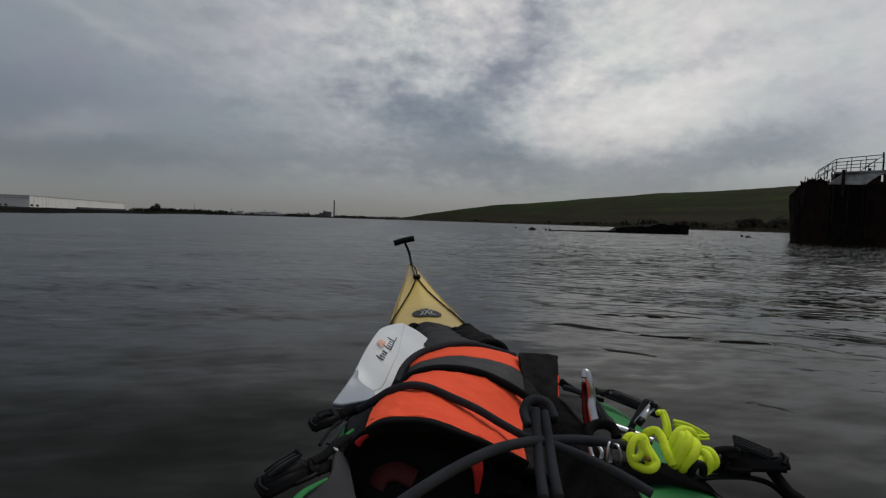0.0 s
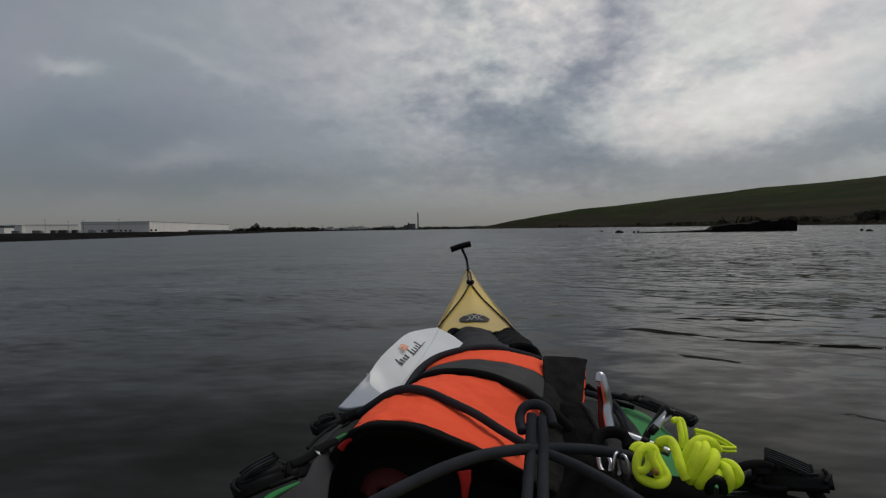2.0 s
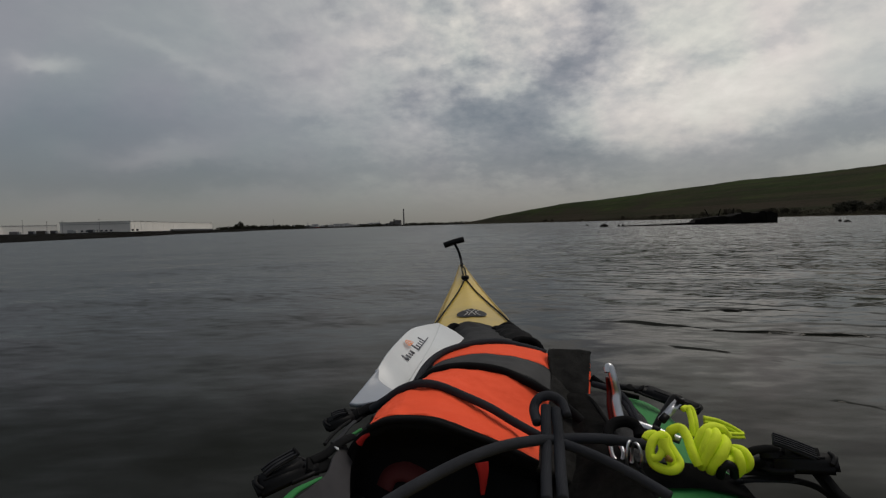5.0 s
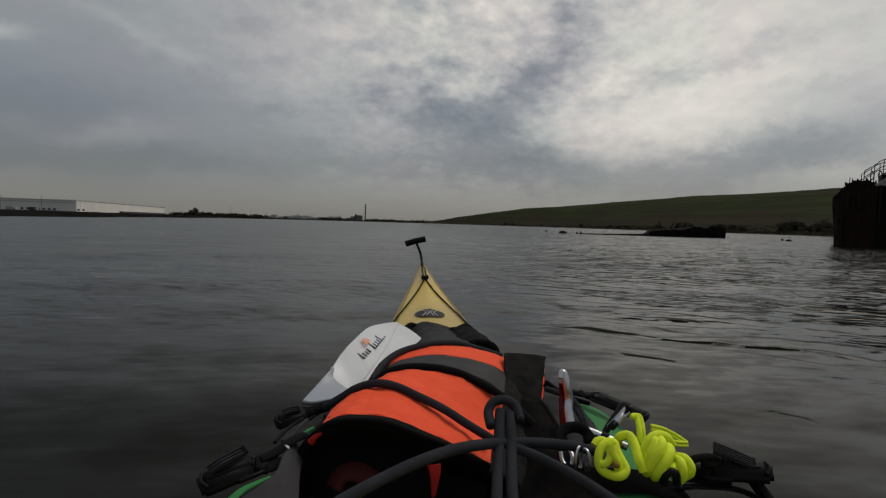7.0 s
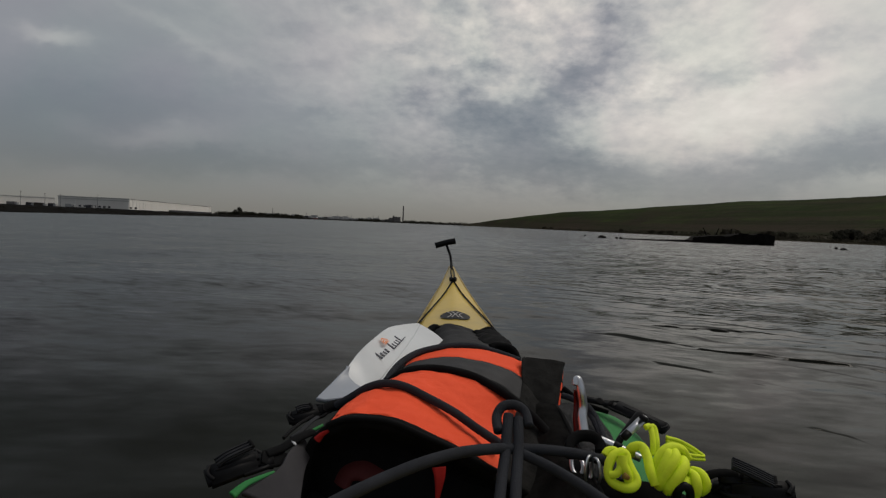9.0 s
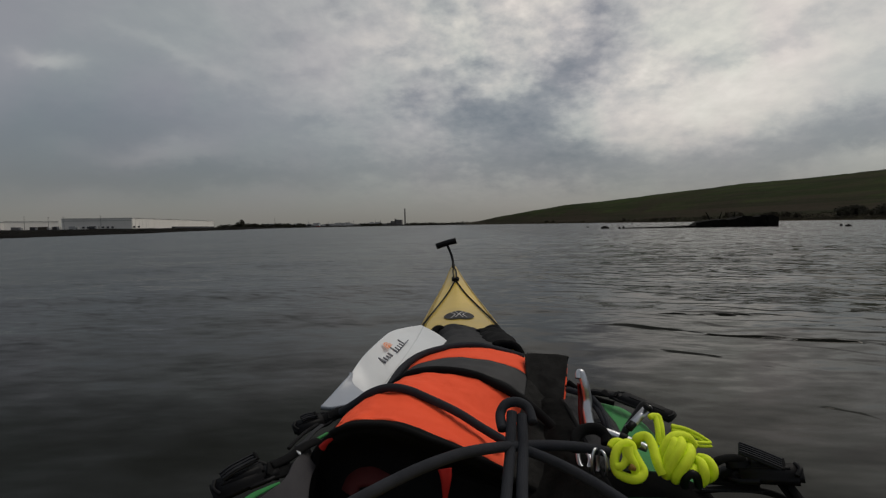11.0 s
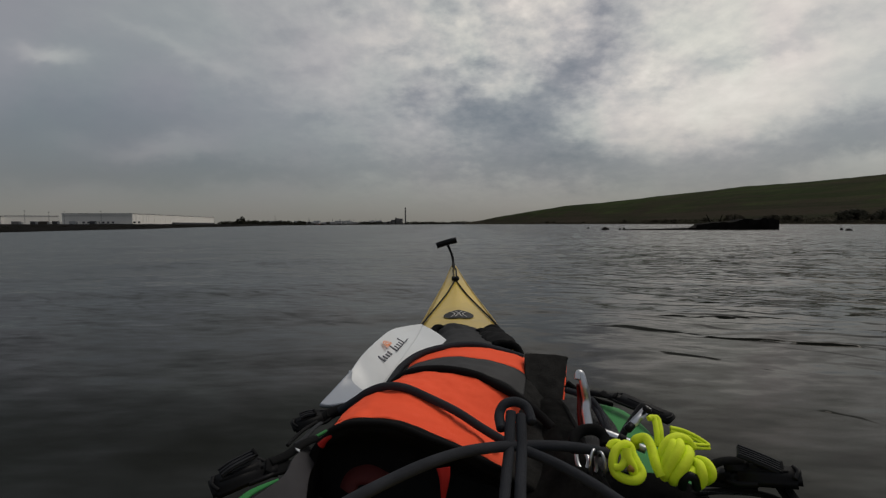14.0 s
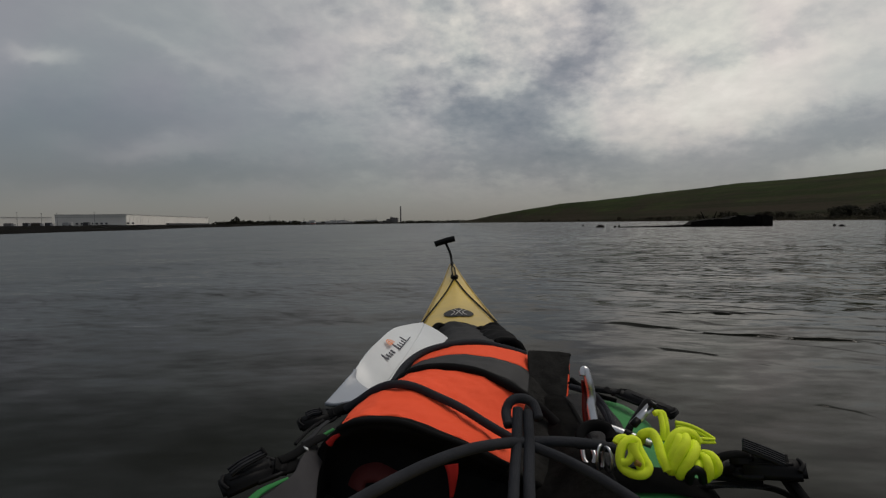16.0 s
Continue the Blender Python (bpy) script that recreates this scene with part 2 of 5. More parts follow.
def water_material():
    m = bpy.data.materials.new("river_water")
    m.use_nodes = True
    k = Nodes(m.node_tree)
    b = k.nodes["Principled BSDF"]
    p = k.nodes.new("ShaderNodeTexCoord").outputs["Object"]
    b.inputs["Base Color"].default_value = (0.004, 0.005, 0.004, 1)
    b.inputs["Roughness"].default_value = 0.07
    b.inputs["Specular IOR Level"].default_value = 0.18
    b.inputs["IOR"].default_value = 1.333
    murk = k.mix(k.noise(p, 0.15, 3), (0.0040, 0.0046, 0.0022), (0.0064, 0.0071, 0.0034))
    k.link(murk, b.inputs["Base Color"])
    # slopes of the ripples, coarse and fine, stronger in wind patches
    patch = k.ramp(k.noise(k.vec("MULTIPLY", p, (0.5, 1.2, 1)), 0.09, 3, 0.55), [(0.36, 0.40), (0.64, 1.0)])
    coarse = k.vec("SUBTRACT", k.noise(k.vec("MULTIPLY", p, (0.72, 1.7, 1)), 2.6, 5, 0.6, color=True), (0.5, 0.5, 0.5))
    fine = k.vec("SUBTRACT", k.noise(k.vec("MULTIPLY", p, (0.75, 1.8, 1)), 9.0, 4, 0.55, color=True), (0.5, 0.5, 0.5))
    slope = k.vec("ADD", k.vec("MULTIPLY", coarse, (0.38, 0.76, 0)), k.vec("MULTIPLY", fine, (0.80, 0.92, 0)))
    sep = k.nodes.new("ShaderNodeSeparateXYZ")
    k.link(p, sep.inputs[0])
    right_side = k.math("ADD", 0.45, k.math("DIVIDE", sep.outputs[0], 10.0), clamp=True)   # rises from the quay's side to the mound's; sets tone and ripples by side
    sc = k.vec("SCALE", slope)
    reach = k.math("DIVIDE", k.math("SUBTRACT", sep.outputs[1], 15.0), 40.0, clamp=True)
    wind = k.math("MULTIPLY", 1.05, k.math("SUBTRACT", 1.0, k.math("MULTIPLY", right_side, k.math("MULTIPLY", reach, 0.25))))
    k.link(k.math("SUBTRACT", 0.20, k.math("MULTIPLY", right_side, 0.16)), b.inputs["Roughness"])
    calm = k.math("SUBTRACT", 1.0, k.math("MULTIPLY", k.math("MULTIPLY", right_side, 0.75), k.math("DIVIDE", k.math("SUBTRACT", sep.outputs[1], 4.0), 9.0, clamp=True)))
    lee = k.math("ADD", k.math("SUBTRACT", 0.34, k.math("MULTIPLY", right_side, 0.15)), k.math("DIVIDE", k.vec("LENGTH", p), 14.0), clamp=True)   # smoother close to the hull
    k.link(k.math("MULTIPLY", k.math("MULTIPLY", calm, lee), k.math("MULTIPLY", patch, wind)), sc.node.inputs["Scale"])
    # thin crest lines, darkened by normals tilted towards the boat, in gusts on the right
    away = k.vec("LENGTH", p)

    def crests(scale, turn, seed, low, high):
        w = k.nodes.new("ShaderNodeTexWave")
        w.bands_direction = "Y"
        r = k.nodes.new("ShaderNodeVectorRotate")
        r.inputs["Angle"].default_value = radians(turn)
        k.link(k.vec("MULTIPLY", k.vec("ADD", p, (seed, seed * 1.7, 0)), (0.95, 1, 1)), r.inputs["Vector"])
        k.link(r.outputs[0], w.inputs["Vector"])
        w.inputs["Scale"].default_value = scale
        w.inputs["Distortion"].default_value = 7.0
        w.inputs["Detail"].default_value = 3.0
        w.inputs["Detail Scale"].default_value = 0.9
        w.inputs["Detail Roughness"].default_value = 0.6
        gust = k.ramp(k.noise(k.vec("MULTIPLY", r.outputs[0], (0.9, 1.4, 1)), 1.9, 3, 0.6), [(low, 0.0), (high, 1.0)])
        return k.math("MULTIPLY", k.ramp(w.outputs["Fac"], [(0.955, 0.0), (0.980, 1.0)]), gust)

    crest = k.math("MAXIMUM", crests(0.66, 22, 0.0, 0.47, 0.54), crests(1.05, 32, 13.0, 0.46, 0.53))
    crest = k.math("MAXIMUM", crest, crests(1.6, 26, 31.0, 0.46, 0.53))
    crest = k.math("MULTIPLY", crest, k.math("ADD", 0.13, k.math("MULTIPLY", k.math("SUBTRACT", right_side, 0.48, clamp=True), 2.0), clamp=True))
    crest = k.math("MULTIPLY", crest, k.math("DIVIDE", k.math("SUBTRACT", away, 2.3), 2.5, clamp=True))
    lone = k.math("MULTIPLY", crests(0.60, 30, 47.0, 0.55, 0.58), k.math("MULTIPLY", k.math("SUBTRACT", away, 1.2, clamp=True), k.math("MULTIPLY", k.math("SUBTRACT", right_side, 0.50, clamp=True), 9.0, clamp=True)), clamp=True)
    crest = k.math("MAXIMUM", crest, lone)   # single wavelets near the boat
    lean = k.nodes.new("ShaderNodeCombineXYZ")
    crest = k.math("MULTIPLY", crest, k.math("MAXIMUM", 0.25, k.math("DIVIDE", k.math("SUBTRACT", 17.0, away), 9.0, clamp=True)))   # faded out with distance from the boat
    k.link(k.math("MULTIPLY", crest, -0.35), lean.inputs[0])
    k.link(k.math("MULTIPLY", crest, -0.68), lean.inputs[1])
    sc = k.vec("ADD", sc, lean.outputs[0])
    # bearings of the wreck from the boat, where the tilt drops so its reflection shows
    wreck_bearing = k.math("DIVIDE", k.math("SUBTRACT", k.math("DIVIDE", sep.outputs[0], k.math("MAXIMUM", sep.outputs[1], 1.0)), 0.78), 0.08, clamp=True)
    wreck_bearing = k.math("MULTIPLY", wreck_bearing, k.math("DIVIDE", k.math("SUBTRACT", away, 5.0), 4.0, clamp=True))
    # longer chop, seen foreshortened on the open reach
    chop = k.vec("SUBTRACT", k.noise(k.vec("MULTIPLY", p, (0.50, 0.95, 1)), 4.2, 5, 0.68, color=True), (0.5, 0.5, 0.5))
    chop = k.vec("SCALE", k.vec("MULTIPLY", chop, (0.42, 1.05, 0)))
    k.link(k.math("MULTIPLY", k.math("DIVIDE", k.math("SUBTRACT", sep.outputs[1], 3.0), 7.0, clamp=True), k.math("SUBTRACT", k.math("ADD", 0.05, k.math("MULTIPLY", right_side, 0.95)), k.math("MULTIPLY", wreck_bearing, 0.4))), chop.node.inputs["Scale"])
    sc = k.vec("ADD", sc, chop)
    # normals tilted towards the boat by distance, tuning the tone seen from there
    boat_tilt = k.vec("SCALE", k.vec("NORMALIZE", p))
    leaning = k.math("MULTIPLY", k.math("DIVIDE", k.math("SUBTRACT", away, 6.0), 25.0, clamp=True), k.math("ADD", -0.03, k.math("MULTIPLY", right_side, -0.085)))
    # close by, a tilt graded left to right sets the near water's brightness
    near_tilt = k.math("MULTIPLY", k.math("SUBTRACT", 1.0, k.math("DIVIDE", away, 9.0), clamp=True), k.math("ADD", -0.14, k.math("MULTIPLY", right_side, 0.22)))
    leaning = k.math("MULTIPLY", leaning, k.math("SUBTRACT", 1.0, k.math("MULTIPLY", wreck_bearing, 1.1)))
    k.link(k.math("ADD", leaning, near_tilt), boat_tilt.node.inputs["Scale"])
    sc = k.vec("ADD", sc, boat_tilt)
    geo = k.nodes.new("ShaderNodeNewGeometry").outputs["Normal"]
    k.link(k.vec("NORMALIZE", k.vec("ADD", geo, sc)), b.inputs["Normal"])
    return m


M = dict(
    water=water_material(),
    yellow=material("yellow_gelcoat", (0.60, 0.42, 0.075), 0.34, vary=0.12, scale=5, fine=150, bump=0.03, dirt=(0.42, 0.31, 0.10)),
    seam=material("deck_seam", (0.30, 0.21, 0.05), 0.5),
    cord=material("black_cord", (0.010, 0.010, 0.011), 0.8, spec=0.15, vary=0.4, scale=40, fine=600, bump=0.5, dist=0.001, weave=260),
    bungee=material("charcoal_bungee", (0.031, 0.033, 0.039), 0.85, spec=0.12, vary=0.2, scale=30, fine=700, bump=0.45, dist=0.0006, weave=330),
    orange=material("orange_nylon", (1.0, 0.108, 0.043), 0.75, spec=0.15, vary=0.08, scale=9, fine=140, bump=0.22, dist=0.0016, weave=700, crease=22),
    lining=material("red_lining_corner", (0.34, 0.016, 0.013), 0.8, spec=0.15, vary=0.2, scale=20, fine=300),
    stitch=material("stitched_seam", (0.62, 0.058, 0.024), 0.8, spec=0.1, vary=0.3, scale=90, fine=600),
    cover=material("dark_neoprene", (0.020, 0.020, 0.022), 0.75, spec=0.2, vary=0.25, scale=18, fine=500, bump=0.3, dist=0.001),
    panel=material("charcoal_panel", (0.040, 0.038, 0.042), 0.7, spec=0.2, vary=0.2, scale=16, fine=500, bump=0.3, dist=0.001, weave=420),
    stain=material("scorched_cord", (0.30, 0.17, 0.02), 0.8, vary=0.4, scale=80, fine=600),
    red=material("red_lining", (0.075, 0.005, 0.005), 0.8, vary=0.25, scale=15, fine=500),
    black=material("black_fabric", (0.0065, 0.0065, 0.007), 0.9, vary=0.35, scale=20, fine=500, bump=0.4, dist=0.001, spec=0.1),
    mesh=material("black_mesh", (0.0160, 0.0155, 0.0148), 0.9, vary=0.6, scale=45, fine=420, bump=0.9, dist=0.0016, spec=0.12),
    reflect=material("grey_reflective_tape", (0.021, 0.021, 0.023), 0.6, spec=0.25, vary=0.12, scale=14, fine=700, bump=0.1, dist=0.0005),
    green=material("green_coated_fabric", (0.030, 0.200, 0.055), 0.65, spec=0.22, vary=0.18, scale=12, fine=400, bump=0.15, dist=0.001),
    grey=material("grey_coated_fabric", (0.030, 0.030, 0.034), 0.6, vary=0.2, scale=14, fine=500, bump=0.25, dist=0.001, weave=420),
    webbing=material("grey_webbing", (0.022, 0.023, 0.027), 0.7, vary=0.3, scale=30, fine=500, bump=0.4, dist=0.001, spec=0.2),
    plastic=material("black_plastic", (0.006, 0.006, 0.007), 0.5, spec=0.14, vary=0.25, scale=30, fine=300, bump=0.06, dist=0.0005),
    steel=material("polished_aluminium", (0.58, 0.59, 0.62), 0.33, metal=1.0, vary=0.12, scale=40, fine=400, bump=0.04, dist=0.0004),
    anod=material("red_anodised", (0.09, 0.012, 0.010), 0.35, metal=0.7, vary=0.2, scale=40),
    neon=material("neon_yellow_cord", (0.74, 0.90, 0.045), 0.7, vary=0.14, scale=60, fine=900, bump=0.4, dist=0.0006, spec=0.2),
    white=material("white_blade", (0.64, 0.665, 0.685), 0.36, vary=0.05, scale=5, fine=120, bump=0.03, dist=0.001, dirt=(0.56, 0.58, 0.60)),
    # the white blade's throat facet, its shade put into the colour
    throat=material("shaded_white_plastic", (0.34, 0.37, 0.42), 0.4, vary=0.06, scale=8, fine=150, bump=0.03, dist=0.001),
    ink=material("dark_print", (0.06, 0.06, 0.08), 0.5),
    sunmark=material("orange_print", (0.75, 0.22, 0.07), 0.5),
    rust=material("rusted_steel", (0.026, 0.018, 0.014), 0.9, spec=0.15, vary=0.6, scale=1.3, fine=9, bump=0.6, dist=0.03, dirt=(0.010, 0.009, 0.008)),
    # stands for the darkness inside the hull's bay
    bay_shade=material("black_bay_shade", (0.005, 0.005, 0.005), 0.95, vary=0.4, scale=2, fine=12, spec=0.1),
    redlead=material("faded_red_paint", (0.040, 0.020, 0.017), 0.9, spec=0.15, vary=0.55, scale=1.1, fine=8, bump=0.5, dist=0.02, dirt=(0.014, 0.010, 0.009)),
    wood=material("weathered_timber", (0.010, 0.009, 0.008), 0.95, spec=0.08, vary=0.5, scale=1.5, fine=14, bump=0.6, dist=0.03),
    grass=material("dull_grass", (0.021, 0.032, 0.007), 0.95, vary=0.55, scale=0.03, fine=0.3, bump=0.8, dist=0.5, dirt=(0.027, 0.022, 0.011), spec=0.03, belt=((0.028, 0.021, 0.013), 12.0)),
    mud=material("shore_mud", (0.0095, 0.0085, 0.0075), 1.0, vary=0.55, scale=0.08, fine=1.2, bump=0.9, dist=0.3, spec=0.02),
    leaf=material("dark_foliage", (0.022, 0.022, 0.013), 0.9, vary=0.5, scale=0.4, fine=2.5, spec=0.15, island=0.6),
    reed=material("brown_reeds", (0.022, 0.019, 0.012), 0.95, vary=0.4, scale=0.2, fine=2.5, spec=0.1, island=0.5),
    bark=material("bark", (0.05, 0.04, 0.03), 0.9, vary=0.3, scale=2, fine=10),
    wall_white=material("white_cladding", (0.80, 0.77, 0.72), 0.7, vary=0.07, scale=0.05, fine=0.6, bump=0.1, dist=0.05),
    wall_grey=material("grey_cladding", (0.66, 0.64, 0.61), 0.7, vary=0.08, scale=0.05, fine=0.6, bump=0.1, dist=0.05),
    roof=material("roof_edge", (0.46, 0.46, 0.44), 0.8, vary=0.1, scale=0.1, fine=1),
    dockdoor=material("dark_dock_door", (0.03, 0.03, 0.035), 0.6, vary=0.2, scale=0.5, fine=3),
    # the air's haze over the far sheds is put into this grey
    haze=material("haze_grey", (0.36, 0.36, 0.36), 0.9, vary=0.25, scale=0.01, fine=0.1, spec=0.1),
    pale=material("far_pale_building", (0.50, 0.49, 0.48), 0.9, vary=0.25, scale=0.01, fine=0.1, spec=0.1),
    farred=material("far_red_hull", (0.40, 0.06, 0.05), 0.8, vary=0.2, scale=0.02, fine=0.2),
    # lightened for the haze in front of the far power station
    stack=material("brick_chimney", (0.16, 0.15, 0.145), 0.9, vary=0.2, scale=0.05, fine=0.5),
    deckwhite=material("peeling_white_paint", (0.34, 0.34, 0.33), 0.75, vary=0.3, scale=1.2, fine=12, dirt=(0.09, 0.06, 0.045)),
)


# ---------------------------------------------------------------- mesh helpers
def finish(name, bm, mat, smooth=True):
    me = bpy.data.meshes.new(name)
    bmesh.ops.recalc_face_normals(bm, faces=bm.faces)
    bm.to_mesh(me)
    bm.free()
    for p in me.polygons:
        p.use_smooth = smooth
    me.materials.append(M[mat])
    return me


def thing(name, base, label, category, group="", kind=""):
    """An Empty at the thing's base, which parents its parts."""
    ob = new(name)
    ob.location, ob.empty_display_size = base, 0.1
    return tagged(ob, label, category, group, kind)


def part(name, bm, mat, parent, label="", smooth=True):
    """One mesh, given in world metres, under a thing or a part."""
    ob = new(name, finish(name, bm, mat, smooth))
    ob.parent = parent
    if parent.type == "EMPTY":
        ob.location = -parent.location   # turns with its parent, about the parent's base
    return tagged(ob, label)


def single(name, bm, mat, label, category, group="", kind="", smooth=True):
    return tagged(new(name, finish(name, bm, mat, smooth)), label, category, group, kind)


def spline(points, n, closed=False):
    """n points along a smooth curve through the given ones."""
    pts = [Vector(p) for p in points]
    c, out = len(pts), []
    spans = c if closed else c - 1
    for i in range(n):
        u = i / (n if closed else n - 1) * spans
        j = min(int(u), spans - 1)
        f = u - j
        at = (lambda q: pts[q % c]) if closed else (lambda q: pts[max(0, min(c - 1, q))])
        a, b, d, e = at(j - 1), at(j), at(j + 1), at(j + 2)
        out.append(0.5 * (2 * b + (d - a) * f + (2 * a - 5 * b + 4 * d - e) * f * f + (3 * b - a - 3 * d + e) * f ** 3))
    return out


def tube(points, r, sides=10, n=0, closed=False, bm=None, flat=1.0, up=None):
    """A rope or bar along a smooth curve; r may be a pair (start, end); flat squashes it across."""
    bm = bm or bmesh.new()
    n = n or max(8, len(points) * 7)
    path = spline(points, n, closed)
    r0, r1 = r if isinstance(r, tuple) else (r, r)
    side = None
    rings = []
    for i, p in enumerate(path):
        a = path[(i + 1) % n] if closed or i < n - 1 else p
        b = path[i - 1] if closed or i > 0 else p
        t = (a - b).normalized()
        if up is not None:
            side = t.cross(Vector(up)).normalized()
        elif side is None:
            side = t.cross(Vector((0.31, 0.2, 0.93))).normalized()
        else:
            side = (side - t * side.dot(t)).normalized()
        high = side.cross(t)
        rr = r0 + (r1 - r0) * i / (n - 1)
        rings.append([bm.verts.new(p + side * math.cos(s) * rr + high * math.sin(s) * rr * flat)
                      for s in (2 * math.pi * q / sides for q in range(sides))])
    for i in range(n if closed else n - 1):
        A, B = rings[i], rings[(i + 1) % n]
        for q in range(sides):
            bm.faces.new((A[q], A[(q + 1) % sides], B[(q + 1) % sides], B[q]))
    if not closed:
        bm.faces.new(rings[0][::-1])
        bm.faces.new(rings[-1])
    return bm


def box(size, m=None, bevel=0.0, bm=None, taper=1.0):
    """A bevelled box about its own centre, put at m; taper narrows its +x end."""
    bm = bm or bmesh.new()
    b = bmesh.new()
    bmesh.ops.create_cube(b, size=1)
    for v in b.verts:
        k = taper if v.co.x > 0 else 1.0
        v.co = Vector((v.co.x * size[0], v.co.y * size[1] * k, v.co.z * size[2] * (0.5 + 0.5 * k)))
    if bevel:
        bmesh.ops.bevel(b, geom=b.edges[:], offset=bevel, segments=2, affect="EDGES")
    if m is not None:
        b.transform(m)
    me = bpy.data.meshes.new("tmp")
    b.to_mesh(me)
    b.free()
    bm.from_mesh(me)
    bpy.data.meshes.remove(me)
    return bm


def at(p, rx=0, ry=0, rz=0):
    return pose(p[0], p[1], p[2], rx, ry, rz)


def sheet(rows, nu, nv, thick, wrinkle=0.0, seed=0.0, u0=0.0, u1=1.0, v0=0.0, v1=1.0):
    """A cloth through rows of control points (rows run across, v goes from row to row), with thickness and small creases."""
    bm = bmesh.new()
    lines = [spline(r, 81) for r in rows]
    grid = []
    for j in range(nv):
        v = v0 + (v1 - v0) * j / (nv - 1)
        line = []
        for i in range(nu):
            u = u0 + (u1 - u0) * i / (nu - 1)
            f = u * 80
            a = min(int(f), 79)
            col = [ln[a].lerp(ln[a + 1], f - a) for ln in lines]
            g = v * (len(rows) - 1)
            q = min(int(g), len(rows) - 2)
            w = g - q
            at_ = lambda z: col[max(0, min(len(rows) - 1, z))]
            A, B, C, D = at_(q - 1), at_(q), at_(q + 1), at_(q + 2)
            p = 0.5 * (2 * B + (C - A) * w + (2 * A - 5 * B + 4 * C - D) * w * w + (3 * B - A - 3 * C + D) * w ** 3)
            if wrinkle:
                p = p + Vector((0, 0, 1)) * wrinkle * (noise.noise(p * 28 + Vector((seed, 0, 0))) + 0.5 * noise.noise(p * 75 + Vector((0, seed, 0))))
            line.append(p)
        grid.append(line)
    top, low = [], []
    for j in range(nv):
        rt, rl = [], []
        for i in range(nu):
            a = grid[j][min(i + 1, nu - 1)] - grid[j][max(i - 1, 0)]
            b = grid[min(j + 1, nv - 1)][i] - grid[max(j - 1, 0)][i]
            nrm = a.cross(b).normalized()
            rt.append(bm.verts.new(grid[j][i]))
            rl.append(bm.verts.new(grid[j][i] - nrm * thick))
        top.append(rt)
        low.append(rl)
    for j in range(nv - 1):
        for i in range(nu - 1):
            bm.faces.new((top[j][i], top[j][i + 1], top[j + 1][i + 1], top[j + 1][i]))
            bm.faces.new((low[j][i], low[j + 1][i], low[j + 1][i + 1], low[j][i + 1]))
    for j in range(nv - 1):
        for i in (0, nu - 1):
            bm.faces.new((top[j][i], low[j][i], low[j + 1][i], top[j + 1][i]))
    for i in range(nu - 1):
        for j in (0, nv - 1):
            bm.faces.new((top[j][i], low[j][i], low[j][i + 1], top[j][i + 1]))
    return bm


def loft(sections, cap=True):
    """A skin over closed sections of equal count."""
    bm = bmesh.new()
    rings = [[bm.verts.new(p) for p in s] for s in sections]
    c = len(rings[0])
    for A, B in zip(rings, rings[1:]):
        for q in range(c):
            bm.faces.new((A[q], A[(q + 1) % c], B[(q + 1) % c], B[q]))
    if cap:
        bm.faces.new(rings[0][::-1])
        bm.faces.new(rings[-1])
    return bm


# ---------------------------------------------------------------- water
def build_water():
    rings, sectors = 300, 480
    radii = [0.25 * (4800 / 0.25) ** (i / (rings - 1)) for i in range(rings)]
    verts, faces = [(0.0, 0.0, 0.0)], []
    for r in radii:
        fade = 1.0 / (1.0 + (r / 35.0) ** 2)
        for s in range(sectors):
            a = 2 * math.pi * s / sectors
            x, y = r * math.sin(a), r * math.cos(a)
            z = 0.0
            if fade > 0.01:
                z = 0.030 * noise.noise(Vector((x * 0.35, y * 0.75, 1.7)))
                z += 0.014 * noise.noise(Vector((x * 1.1, y * 2.1, 5.1)))
                if r < 14:
                    z += 0.006 * noise.noise(Vector((x * 3.0, y * 5.5, 9.3)))
                z *= fade
            verts.append((x, y, z))
    for s in range(sectors):
        faces.append((0, 1 + (s + 1) % sectors, 1 + s))
    for i in range(rings - 1):
        for s in range(sectors):
            a, b = 1 + i * sectors + s, 1 + i * sectors + (s + 1) % sectors
            faces.append((a, b, b + sectors, a + sectors))
    me = bpy.data.meshes.new("water")
    me.from_pydata(verts, [], faces)
    for p in me.polygons:
        p.use_smooth = True
    me.materials.append(M["water"])
    tagged(new("water", me), "dark rippled river water under an overcast sky", "water", kind="structure")


build_water()


# ---------------------------------------------------------------- the far banks
def P(off, y):
    """Place at y metres ahead, fitted to the camera's view: off counts pixels sideways from the chimney."""
    return ((off - 84) / 934 * y, y)


def table(rows, v):
    """Straight-line reading of a table of (key, a, b, ...) rows, keys rising."""
    for a, b in zip(rows, rows[1:]):
        if v <= b[0]:
            f = max(0.0, (v - a[0]) / (b[0] - a[0]))
            return [p + (q - p) * f for p, q in zip(a[1:], b[1:])]
    return list(rows[-1][1:])


# bearing, foot distance, crest distance, crest height of the capped mound
MOUND = [(1.2, 1300, 1500, 4), (4.7, 820, 1000, 13.5), (8.0, 600, 820, 18.8), (11.8, 450, 700, 23), (20.3, 280, 560, 26), (28, 205, 480, 28),
         (39.4, 150, 430, 30), (60, 120, 400, 31), (90, 110, 380, 30), (130, 200, 450, 20), (160, 500, 700, 5)]


